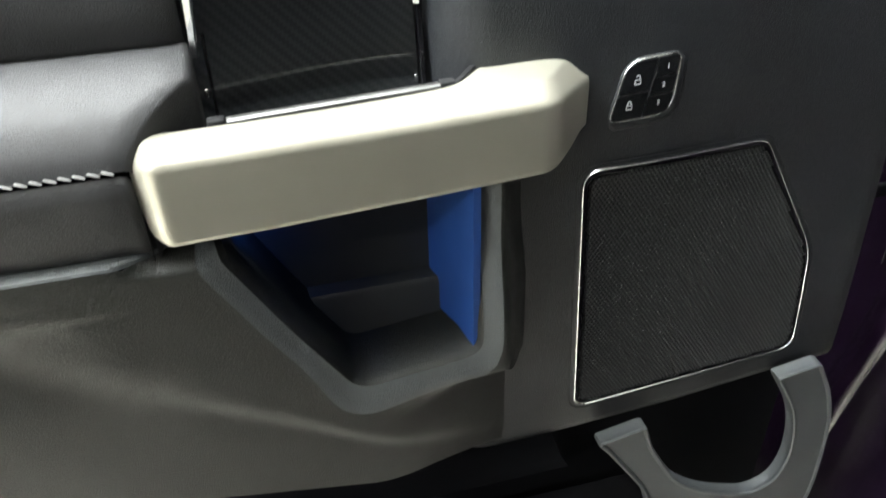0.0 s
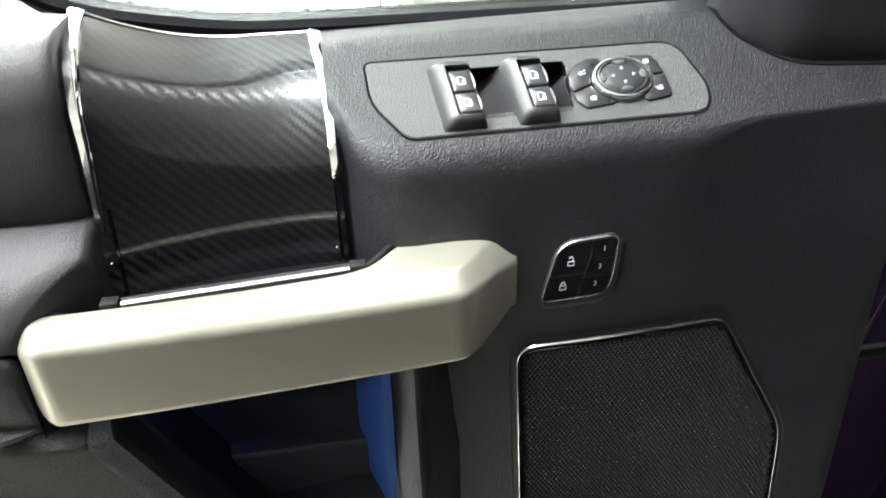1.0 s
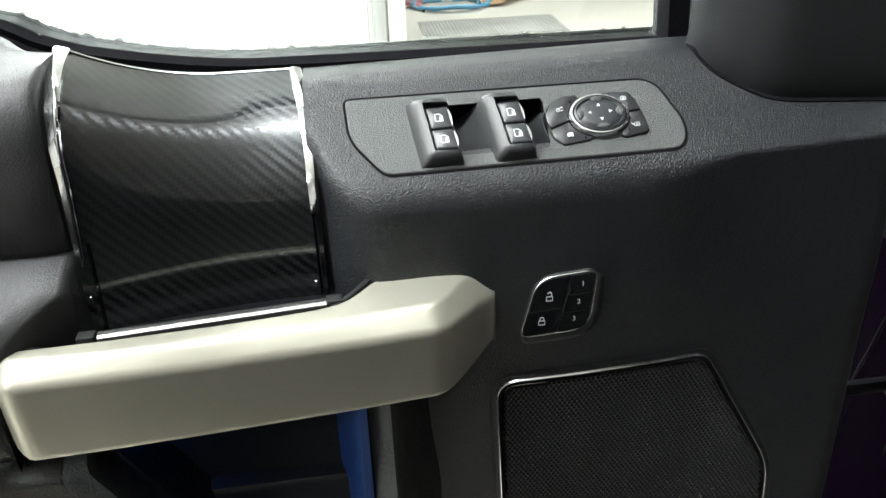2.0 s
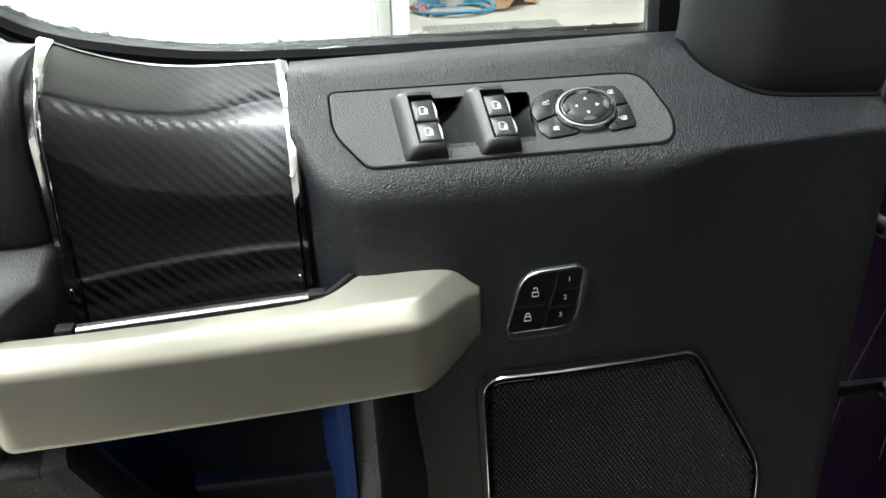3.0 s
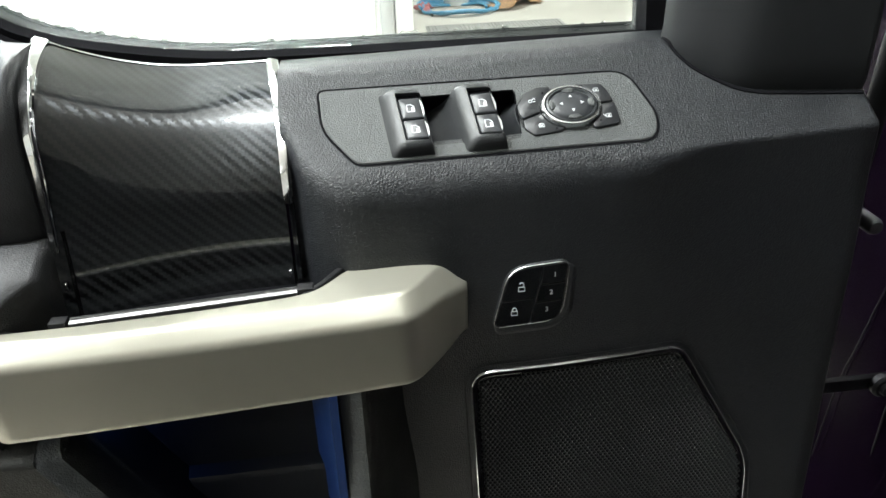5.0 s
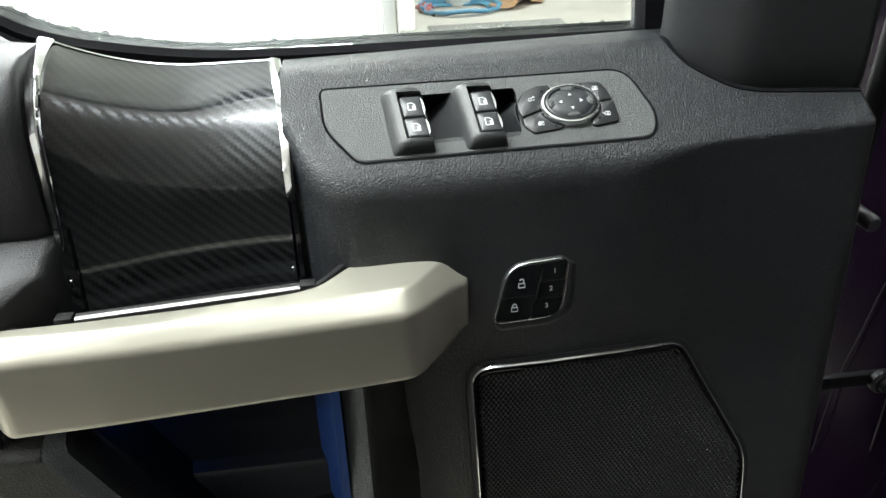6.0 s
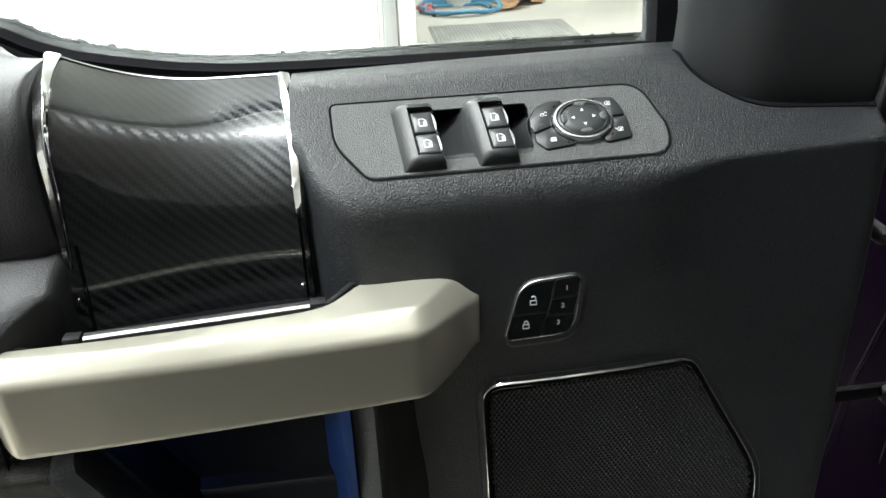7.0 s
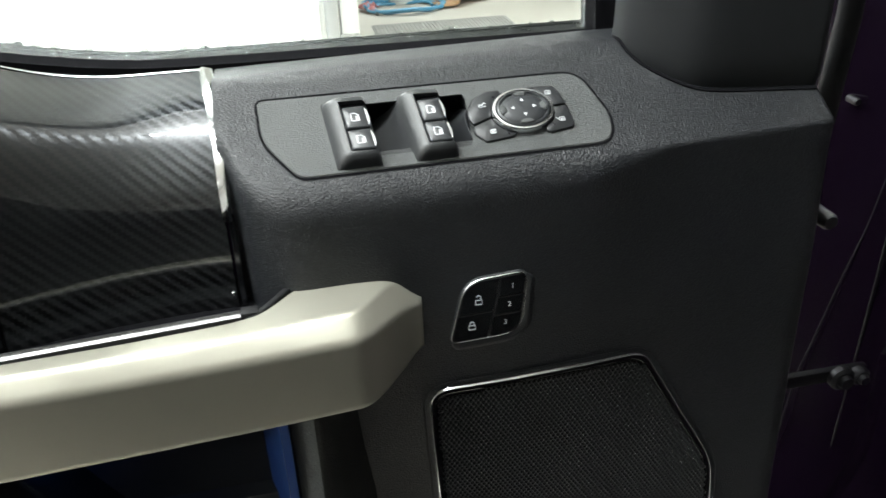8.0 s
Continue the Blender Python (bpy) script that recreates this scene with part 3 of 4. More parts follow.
stitch_bm = tube([[(r * math.cos(a), t + 0.0, r * 0.7 * math.sin(a)) for a in np.linspace(0, 2 * math.pi, 7)[:-1]] for t, r in ((-0.0039, 0.0004), (-0.003, 0.0011), (0, 0.0013), (0.003, 0.0011), (0.0039, 0.0004))])
first = part("stitch", stitch_bm, M_THREAD, pad)
first.matrix_basis = pose(-0.002, 0.3995, 1.1835, 0, 0, 78) @ pose(0, 0, 0, 18, 0, 0)
for k in range(1, 30):
    st = new("stitch", first.data)
    st.parent = pad
    x = -0.002 - 0.0080 * k
    st.matrix_basis = pose(x, 0.3995 + 0.02 * max(0, -x - 0.1), 1.1835, 0, 0, 78) @ pose(0, 0, 0, 18, 0, 0)

# grab handle
HANDLE = [  # x, front y, bottom z, front top z, upper facet y, upper z, rear y
    (0.0065, 0.411, 1.1450, 1.1780, 0.420, 1.1870, 0.440),
    (0.0085, 0.404, 1.1365, 1.1830, 0.417, 1.1930, 0.430),
    (0.0215, 0.3915, 1.1283, 1.1862, 0.406, 1.1970, 0.416),
    (0.080, 0.3935, 1.1288, 1.1858, 0.4050, 1.1965, 0.4185),
    (0.150, 0.3965, 1.1303, 1.1856, 0.4080, 1.1962, 0.4235),
    (0.205, 0.3995, 1.1312, 1.1858, 0.4125, 1.1965, 0.4290),
    (0.224, 0.4005, 1.1316, 1.1860, 0.4145, 1.1968, 0.4340),
    (0.246, 0.4020, 1.1320, 1.1862, 0.4180, 1.1975, 0.4590),
    (0.2840, 0.4045, 1.1328, 1.1868, 0.4205, 1.1985, 0.466),
    (0.3060, 0.4270, 1.1370, 1.1860, 0.4500, 1.1975, 0.468),
    (0.3255, 0.4505, 1.1430, 1.1800, 0.4620, 1.1870, 0.470),
]


def handle_at(x):
    """The handle's measures at x, eased over its bends."""
    xs_h = [r[0] for r in HANDLE]
    out = []
    for c in range(1, 7):
        ys_h = [r[c] for r in HANDLE]
        out.append(sum(float(np.interp(x + d, xs_h, ys_h)) for d in np.linspace(-1, 1, 9) * (0.0075 if x > 0.2 else 0.0035)) / 9)
    return out


rings = []
for x in [0.0066, 0.0075, 0.009, 0.0115, 0.0145, 0.018, 0.0215, 0.025, 0.03, 0.04, 0.06, 0.08, 0.11, 0.14, 0.17, 0.195, 0.205, 0.212, 0.219, 0.226, 0.233, 0.24, 0.247, 0.254, 0.262, 0.268, 0.273, 0.277, 0.28, 0.283, 0.286, 0.289, 0.292, 0.295, 0.299, 0.303, 0.307, 0.311, 0.315, 0.319, 0.323, 0.3255]:
    yf, zb, zt, yu, zu, yr = handle_at(x)
    e = min(1.0, max(0.0, (0.0145 - x) / 0.008)) ** 2
    yf, zb, zt, zu = yf + 0.010 * e, zb + 0.008 * e, zt - 0.006 * e, zu - 0.006 * e
    ring = [Vector((yf, zb)), Vector((yf, zt)), Vector((max(yu, yf + 0.006), zu)), Vector((max(yr, yf + 0.010), zu + 0.0004)), Vector((max(yr, yf + 0.010), zb + 0.004)), Vector((lerp(yf, max(yr, yf + 0.01), 0.6), zb - 0.001))]
    rings.append([(x, p.x, p.y) for p in round_poly(ring, [0.0060, 0.0044, 0.0034, 0.002, 0.003, 0.004], 6)])
bm = tube(rings)
handle = part("grab_handle", bm, M_SILVER, door, "champagne silver painted grab handle", 75)
# black liner and bright strip behind it
back_path = curve_points([(0.012, 0.447, 1.195), (0.026, 0.422, 1.1955), (0.05, 0.4175, 1.1925), (0.12, 0.4225, 1.1915), (0.2, 0.4290, 1.1925), (0.222, 0.4365, 1.196), (0.244, 0.461, 1.198), (0.26, 0.4668, 1.1993), (0.285, 0.4685, 1.2003), (0.300, 0.4698, 1.2004)], 90)
part("liner", sweep(back_path, [(-0.0024, -0.02), (0.0024, -0.02), (0.0024, 0.001), (0.0017, 0.0018), (-0.0017, 0.0018), (-0.0024, 0.001)], (0, 1, 0)), M_RUBBER, door)
liner_wall = [[(p.x, p.y + d, p.z - h) for d, h in ((0.001, 0.001), (0.006, 0.004), (0.008, 0.03))] for p in back_path]
part("liner_wall", sheet(liner_wall), M_DARK, door)
strip_path = [(lerp(0.070, 0.2105, t), lerp(0.4245, 0.4375, t), lerp(1.1955, 1.1955, t)) for t in np.linspace(0, 1, 12)]
part("bright_strip", sweep(strip_path, [(-0.004, -0.006), (0.004, -0.006), (0.004, 0.0014), (0.0014, 0.0022), (0.0006, 0.001), (-0.0008, 0.001), (-0.0016, 0.0022), (-0.004, 0.0012)], (0, 1, 0)), M_RIBBED, door, "ribbed polished metal strip")
for ex in (0.0635, 0.216):
    ey = lerp(0.4245, 0.4375, (ex - 0.07) / 0.1405)
    part("end_cap", box(ex - 0.0055, ex + 0.0055, ey - 0.0045, ey + 0.0045, 1.185, 1.1988, 0.0012), M_RUBBER, door)

# speaker
SPK = [Vector(p) for p in ((0.3260, 1.1045), (0.4922, 1.1075), (0.5630, 0.985), (0.5706, 0.8655), (0.3370, 0.8405))]
spk = even(round_poly(SPK, [0.017, 0.012, 0.02, 0.018, 0.014], 8), 220, True)


def on_face(u, v, n):
    return (u, face_y(u, v) - n, v)


ring_layers = [(offset_poly(spk, -0.0003), -0.004), (spk, 0.0008), (offset_poly(spk, 0.0003), 0.0015), (offset_poly(spk, 0.0006), 0.0021), (offset_poly(spk, 0.0010), 0.0024), (offset_poly(spk, 0.0013), 0.0018)]
speaker = part("speaker_bezel", stack([(offset_poly(spk, 0.0012), 0.0009), (offset_poly(spk, 0.0015), 0.0018), (offset_poly(spk, 0.0030), 0.0021), (offset_poly(spk, 0.0052), 0.0019), (offset_poly(spk, 0.0066), 0.0008), (offset_poly(spk, 0.0068), -0.002)], on_face, (False, False)), M_GLOSS, door, "gloss black speaker surround")
part("chrome_line", stack(ring_layers, on_face, (False, False)), M_SATIN, speaker, "thin chrome line round the speaker", 14)
part("groove", stack([(offset_poly(spk, -0.0045), 0.0006), (offset_poly(spk, -0.002), -0.0015), (spk, -0.004)], on_face, (False, False)), M_GRAIN, speaker)
grille_edge = offset_poly(spk, 0.0070)


def inside(poly, x, y):
    c, n = False, len(poly)
    for i in range(n):
        a, b = poly[i - 1], poly[i]
        if (a.y > y) != (b.y > y) and x < (b.x - a.x) * (y - a.y) / (b.y - a.y) + a.x:
            c = not c
    return c


def grille_mesh(pitch=0.0038, rise=0.0029):
    """A perforated sheet: each hole sits in a rounded web and falls away to the dark."""
    verts, faces = [], []
    box_edge = even(offset_poly(spk, 0.0062), 70, True)
    row, z = 0, 0.838
    while z < 1.12:
        x = 0.325 + (pitch * 0.5 if row % 2 else 0)
        while x < 0.58:
            if inside(box_edge, x, z):
                b = len(verts)
                for rad, dn in ((1.0, 0.0007), (0.84, 0.0005), (0.70, -0.0001), (0.62, -0.0016)):
                    for k in range(6):
                        a = math.pi / 6 + k * math.pi / 3
                        r = pitch * 0.5774 * rad
                        px, pz = x + r * math.cos(a), z + r * math.sin(a) * rise / (pitch * 0.866)
                        verts.append((px, face_y(px, pz) - 0.0017 - dn, pz))
                for s in range(3):
                    for k in range(6):
                        j = (k + 1) % 6
                        faces.append((b + s * 6 + k, b + s * 6 + j, b + s * 6 + 6 + j, b + s * 6 + 6 + k))
            x += pitch
        z += rise
        row += 1
    me = bpy.data.meshes.new("grille")
    me.from_pydata(verts, [], faces)
    me.materials.append(M_GRILLE)
    return me


grille = new("grille", grille_mesh())
grille.parent = speaker
tagged(grille, "black perforated speaker grille", kind="stuff")
part("grille_back", stack([(grille_edge, 0.0022), (grille_edge, 0.0006)], on_face, (False, False)), M_DARK, speaker)

rows = []
for k in range(13):
    f = k / 12
    ring_in = [Vector((0.448, 0.98)).lerp(p, f) for p in grille_edge]
    rows.append([on_face(p.x, p.y, 0.0006) for p in ring_in])
part("backing", sheet(rows[1:], close_u=True), M_DARK, speaker)

def strokes(lines, w, put, n0, n1):
    """Thin raised lines along 2D polylines."""
    bm = bmesh.new()
    for line in lines:
        line = [Vector(p) for p in line]
        l, r = [], []
        for i, p in enumerate(line):
            t = (line[min(i + 1, len(line) - 1)] - line[max(i - 1, 0)]).normalized()
            m = Vector((-t.y, t.x)) * w
            l.append(p + m), r.append(p - m)
        rows = [[put(p.x, p.y, n0) for p in l], [put(p.x, p.y, n1) for p in l], [put(p.x, p.y, n1) for p in r], [put(p.x, p.y, n0) for p in r]]
        sheet(rows, bm=bm)
    return bm


# lock and memory switch
CL = [Vector((0.3548, 1.1905)), Vector((0.3992, 1.1937)), Vector((0.3946, 1.1452)), Vector((0.3425, 1.1425))]
cl = even(round_poly(CL, [0.014, 0.009, 0.016, 0.008], 8), 120, True)
cluster = part("lock_switch", stack([(offset_poly(cl, 0.0004), 0.0004), (offset_poly(cl, 0.0008), 0.0012), (offset_poly(cl, 0.0012), 0.0008), (offset_poly(cl, 0.004), 0.0006)], on_face, (False, True)), M_SMOOTH, door, "black door lock and memory switch")
part("chrome_line", stack([(cl, -0.002), (cl, 0.0012), (offset_poly(cl, 0.0002), 0.0018), (offset_poly(cl, 0.0005), 0.0020), (offset_poly(cl, 0.0008), 0.0017), (offset_poly(cl, 0.0009), 0.0008)], on_face, (False, False)), M_SATIN, cluster, "thin chrome surround")
lip = []
for i, p in enumerate(cl):
    t = (cl[(i + 1) % len(cl)] - cl[i - 1]).normalized()
    nrm = Vector((-t.y, t.x)) if Vector((-t.y, t.x)).dot(p - Vector((0.37, 1.168))) > 0 else Vector((t.y, -t.x))
    lip.append((p, nrm, sstep(0.1, 0.9, nrm.dot(Vector((0.6, -0.8))))))
lip_rows = [[on_face(*(p + n * a), h) for p, n, a, h in [(p, n, 0.0, 0.0006) for p, n, w in lip]],
            [on_face(*(p + n * (0.0003 + 0.0030 * w)), 0.0001 + 0.0019 * w) for p, n, w in lip],
            [on_face(*(p + n * (0.0004 + 0.0042 * w)), 0.0018 * w - 0.0001) for p, n, w in lip],
            [on_face(*(p + n * (0.0006 + 0.0080 * w)), -0.0008) for p, n, w in lip]]
part("recess", sheet(lip_rows, close_u=True), M_GRAIN, cluster)


def quad(a, b, c, d, r=0.001):
    return even(round_poly([Vector(a), Vector(b), Vector(c), Vector(d)], r, 3), 40, True)


def cl_uv(s, t):
    """Across and down the switch, 0 to 1."""
    top, bot = CL[0].lerp(CL[1], s), CL[3].lerp(CL[2], s)
    return top.lerp(bot, t)


def cl_quad(s0, s1, t0, t1, r):
    return even(round_poly([cl_uv(s0, t0), cl_uv(s1, t0), cl_uv(s1 - 0.02, t1), cl_uv(s0, t1)], r, 4), 60, True)


BTN = [("unlock_button", 0.03, 0.558, 0.03, 0.537, [0.011, 0.001, 0.001, 0.001]), ("lock_button", 0.025, 0.540, 0.549, 0.97, [0.001, 0.001, 0.001, 0.004]),
       ("memory_button", 0.570, 0.975, 0.03, 0.337, [0.001, 0.005, 0.001, 0.001]), ("memory_button", 0.560, 0.97, 0.349, 0.627, 0.001), ("memory_button", 0.550, 0.965, 0.639, 0.97, [0.001, 0.001, 0.013, 0.001])]
made = [part(n, pill(cl_quad(a, b, c, d, r), on_face, 0.0006, 0.0022, 0.0005), M_KEY, cluster, "", 15) for n, a, b, c, d, r in BTN]
bar = [cl_uv(0.550, 0.33), cl_uv(0.578, 0.24), cl_uv(0.593, 0.26), cl_uv(0.545, 0.78), cl_uv(0.53, 0.76)]
part("divider", pill(even(bar, 40, True), on_face, 0.0008, 0.0030, 0.0005), M_GLOSS, cluster)
DIV = [tuple(cl_uv(*q)) for q in ((0.592, 0.24), (0.578, 0.30), (0.564, 0.40), (0.546, 0.62), (0.530, 0.78))]
part("divider_edge", strokes([DIV], 0.00022, on_face, 0.0024, 0.0033), M_CHROME, cluster, "bright divider edge")


def glyphs(name, text, size, put, parent, slant=0.0):
    cu = bpy.data.curves.new(name, "FONT")
    cu.body, cu.size, cu.align_x, cu.align_y, cu.extrude = text, size, "CENTER", "CENTER", 0.00006
    tmp = bpy.data.objects.new(name, cu)
    scene.collection.objects.link(tmp)
    bpy.context.view_layer.update()
    me = bpy.data.meshes.new_from_object(tmp.evaluated_get(bpy.context.evaluated_depsgraph_get()))
    bpy.data.objects.remove(tmp)
    for v in me.vertices:
        v.co = put(v.co.x + slant * v.co.y, v.co.y, v.co.z)
    me.materials.clear()
    me.materials.append(M_MARK)
    ob = new(name, me)
    ob.parent = parent
    return ob


for b, txt, s, t in ((made[2], "1", 0.775, 0.2), (made[3], "2", 0.76, 0.485), (made[4], "3", 0.74, 0.77)):
    c = cl_uv(s, t)
    glyphs("numeral", txt, 0.0053, lambda u, v, n, c=c: on_face(c.x + u, c.y + v, 0.00225 + n), b)


def arc_line(cx, cy, r, a0, a1, n=9):
    return [(cx + r * math.cos(radians(lerp(a0, a1, k / n))), cy + r * math.sin(radians(lerp(a0, a1, k / n)))) for k in range(n + 1)]


def padlock(shut):
    d = 0 if shut else 0.0005
    rect_l = [(-0.0019, -0.0022), (0.0019, -0.0022), (0.0019, 0.0004), (-0.0019, 0.0004), (-0.0019, -0.0022), (-0.0018, -0.0022)]
    sh = [(-0.0012, 0.0004)] + arc_line(0, 0.0015 + d, 0.0012, 180, 0) + ([(0.0012, 0.0004)] if shut else [])
    if not shut:
        sh = arc_line(0, 0.0019, 0.0013, 160, -20) + [(0.0013, 0.0004)]
    return [rect_l, sh]


for b, shut, s, t in ((made[0], False, 0.285, 0.34), (made[1], True, 0.265, 0.74)):
    c = cl_uv(s, t)
    part("lock_symbol", strokes(padlock(shut), 0.0003, lambda u, v, n, c=c: on_face(c.x + u * 1.15, c.y + v * 1.25, n), 0.0021, 0.0024), M_MARK, b)

# switch panel on the sloping top
PU, PN = Vector((1, 0, 0.02)).normalized(), Vector((-0.02, -0.62, 1)).normalized()
PV = PN.cross(PU)
PO = Vector((0.256, 0.472, 1.267))


def on_top(u, v, n):
    return PO + PU * u + PV * v + PN * n


PAN = [Vector(p) for p in ((-0.0215, 0.0655), (-0.0205, 0.030), (0.0005, -0.001), (0.2055, -0.0025), (0.2115, 0.018), (0.1985, 0.0605))]
pan = even(round_poly(PAN, [0.005, 0.012, 0.006, 0.012, 0.02, 0.014], 6), 200, True)
WELL = [Vector(p) for p in ((0.0490, 0.0095), (0.1135, 0.0085), (0.1160, 0.0515), (0.0450, 0.0525))]
well = even(round_poly(WELL, 0.003, 3), 60, True)
part("shadow_gap", stack([(offset_poly(pan, -0.0010), 0.0006), (offset_poly(pan, -0.0006), 0.0004), (offset_poly(pan, 0.0006), 0.0003), (offset_poly(pan, 0.001), -0.002)], on_top, (False, False)), M_DARK, door)
inner = offset_poly(pan, 0.0013)
switches = part("switch_panel", plate(inner, [well], on_top, -0.0005, 0.0012), M_SAND, door, "sanded black window switch panel", 30)
part("panel_edge", stack([(offset_poly(pan, 0.0006), -0.002), (offset_poly(pan, 0.0007), 0.0006), (inner, 0.0012)], on_top, (False, False)), M_SAND, switches)
# walls and floor coloured near black, as shade in the recess
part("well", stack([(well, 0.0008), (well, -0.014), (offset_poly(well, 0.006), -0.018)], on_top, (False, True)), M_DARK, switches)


def hood(u0, v0, v1, flank):
    """The raised housing of one pair of window switches: a rounded nose, a high wall on one side, a sunk bed for the buttons and an arched far end; its flank hangs into the well."""
    rings = []
    nose = ((0, 0.02), (0.012, 0.36), (0.035, 0.68), (0.065, 0.88), (0.10, 0.98), (0.128, 1.0))
    rows_h = [(t, h, False) for t, h in nose] + [(0.130, 1.0, True), (0.5, 1.03, True), (0.875, 1.0, True)] + [(t, h, False) for t, h in ((0.877, 1.0), (0.93, 0.96), (0.97, 0.80), (0.992, 0.5), (1.0, 0.2))]
    for t, h, sunk in rows_h:
        v = lerp(v0, v1, t)
        pr = [(-0.0225, -0.017), (-0.0155, -0.0135), (-0.0095, -0.008), (-0.0055, -0.002)] if flank else [(-0.0062, -0.006), (-0.0058, -0.003), (-0.0054, -0.001), (-0.005, 0.0008)]
        pr = pr + [(-0.0020, 0.0052 * h), (0.0008, 0.0082 * h), (0.0034, 0.0098 * h), (0.0056, 0.0104 * h)]
        pr += [(0.0064, 0.0098), (0.0067, 0.0062), (0.0222, 0.0062), (0.0230, 0.0050)] if sunk else [(0.0064, 0.0106 * h), (0.0067, 0.0107 * h), (0.0212, 0.0098 * h), (0.0230, 0.0082 * h)]
        pr += [(0.0240, 0.004 * h), (0.0246, -0.017)]
        rings.append([on_top(u0 + a - 0.085 * (v - v0), v, b) for a, b in pr])
    bm = sheet(rings)
    bm.verts.ensure_lookup_table()
    n = len(rings[0])
    bm.faces.new(bm.verts[:n][::-1])
    bm.faces.new(bm.verts[-n:])
    return bm


def window_symbol():
    frame_line = [(-0.0021, -0.0024), (-0.0021, 0.0022), (0.0002, 0.0022), (0.0019, 0.0008), (0.0021, -0.0024), (-0.0021, -0.0024), (-0.0020, -0.0024)]
    return [frame_line] + [[(0.0003, y), (0.0020, y)] for y in (-0.0019, -0.0014, -0.0009, -0.0004, 0.0001)]


for u0, v0, v1, flank in ((0.0292, 0.0015, 0.0555, False), (0.0784, 0.0008, 0.0550, True)):
    h = part("switch_housing", hood(u0, v0, v1, flank), M_HOOD, switches, "raised black switch housing", 50)
    for va, vb in ((v0 + 0.0078, v0 + 0.0240), (v0 + 0.0249, v0 + 0.0426)):
        ua, ub = u0 + 0.0070 - 0.085 * (va - v0), u0 + 0.0218 - 0.085 * (va - v0)
        pts = quad((ua, va), (ub, va), (ub - 0.0015, vb), (ua - 0.0015, vb), 0.0012)
        btn = part("window_button", pill(pts, on_top, 0.005, 0.0104, 0.0012), M_BUTTON, switches)
        cu, cv = (ua + ub) / 2 - 0.001, (va + vb) / 2
        part("window_symbol", strokes(window_symbol(), 0.00025, lambda u, v, n, cu=cu, cv=cv: on_top(cu + u * 1.2, cv + v * 1.3, n), 0.0100, 0.01055), M_MARK, btn)
        bulge = [Vector((ub - 0.0004 - 0.0015 * k / 12 + 0.0019 * math.sin(math.pi * k / 12) ** 0.6, lerp(va + 0.0008, vb - 0.0008, k / 12))) for k in range(13)]
        inner_side = [Vector((ub - 0.0012 - 0.0015 * k / 12, lerp(va + 0.0008, vb - 0.0008, k / 12))) for k in range(12, -1, -1)]
        edge = even(bulge + inner_side, 60, True)
        part("chrome_edge", stack([(edge, 0.003), (edge, 0.0078), (offset_poly(edge, 0.0004), 0.0088)], lambda u, v, n, c=ub: on_top(u, v, n - max(0, u - c) * (0.5 if n > 0.006 else 0) + 0.0012)), M_SATIN, btn, "chrome side edge")
    # a black piece laid on the bed for the opening's shade
    slot = quad((u0 + 0.0030, v0 + 0.0428), (u0 + 0.0184, v0 + 0.0428), (u0 + 0.0178, v0 + 0.0476), (u0 + 0.0030, v0 + 0.0476), 0.0012)
    part("slot", stack([(slot, 0.004), (slot, 0.0068), (offset_poly(slot, 0.0003), 0.0070)], on_top), M_DARK, h)

# mirror control
KC = Vector((0.1512, 0.0296))


def around(r, a):
    return Vector((KC.x + r * math.cos(radians(a)), KC.y + r * math.sin(radians(a)) * 0.82))


def oval(r, n):
    return [around(r, 360 * k / n) for k in range(n)]


base_pts = even(round_poly([Vector(p) for p in ((0.1405, 0.0512), (0.1300, 0.0515), (0.1200, 0.0468), (0.1134, 0.0362), (0.1130, 0.0280), (0.1150, 0.0145), (0.1210, 0.0076), (0.1395, 0.0092), (0.1500, 0.0300))], 0.003, 3), 90, True)
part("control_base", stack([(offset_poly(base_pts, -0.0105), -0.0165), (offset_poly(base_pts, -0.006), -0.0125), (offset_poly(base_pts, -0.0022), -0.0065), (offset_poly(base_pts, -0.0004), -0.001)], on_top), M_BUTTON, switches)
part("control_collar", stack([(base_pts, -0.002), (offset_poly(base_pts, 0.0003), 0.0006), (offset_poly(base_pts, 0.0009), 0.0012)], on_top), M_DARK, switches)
BUTTON_SHAPES = (([(0.1399, 0.0500), (0.1308, 0.0502), (0.1214, 0.0457), (0.1149, 0.0357), (0.1145, 0.0287), (0.1167, 0.0235)], 184, 122), ([(0.1165, 0.0222), (0.1163, 0.0153), (0.1223, 0.0087), (0.1414, 0.0107), (0.1444, 0.0135)], 246, 188),
        ([(0.1822, 0.0323), (0.1797, 0.0428), (0.1765, 0.0486), (0.1577, 0.0498)], 72, 7), ([(0.1632, 0.0118), (0.1659, 0.0101), (0.1818, 0.0125), (0.1832, 0.0150), (0.1826, 0.0311)], 3, -54))
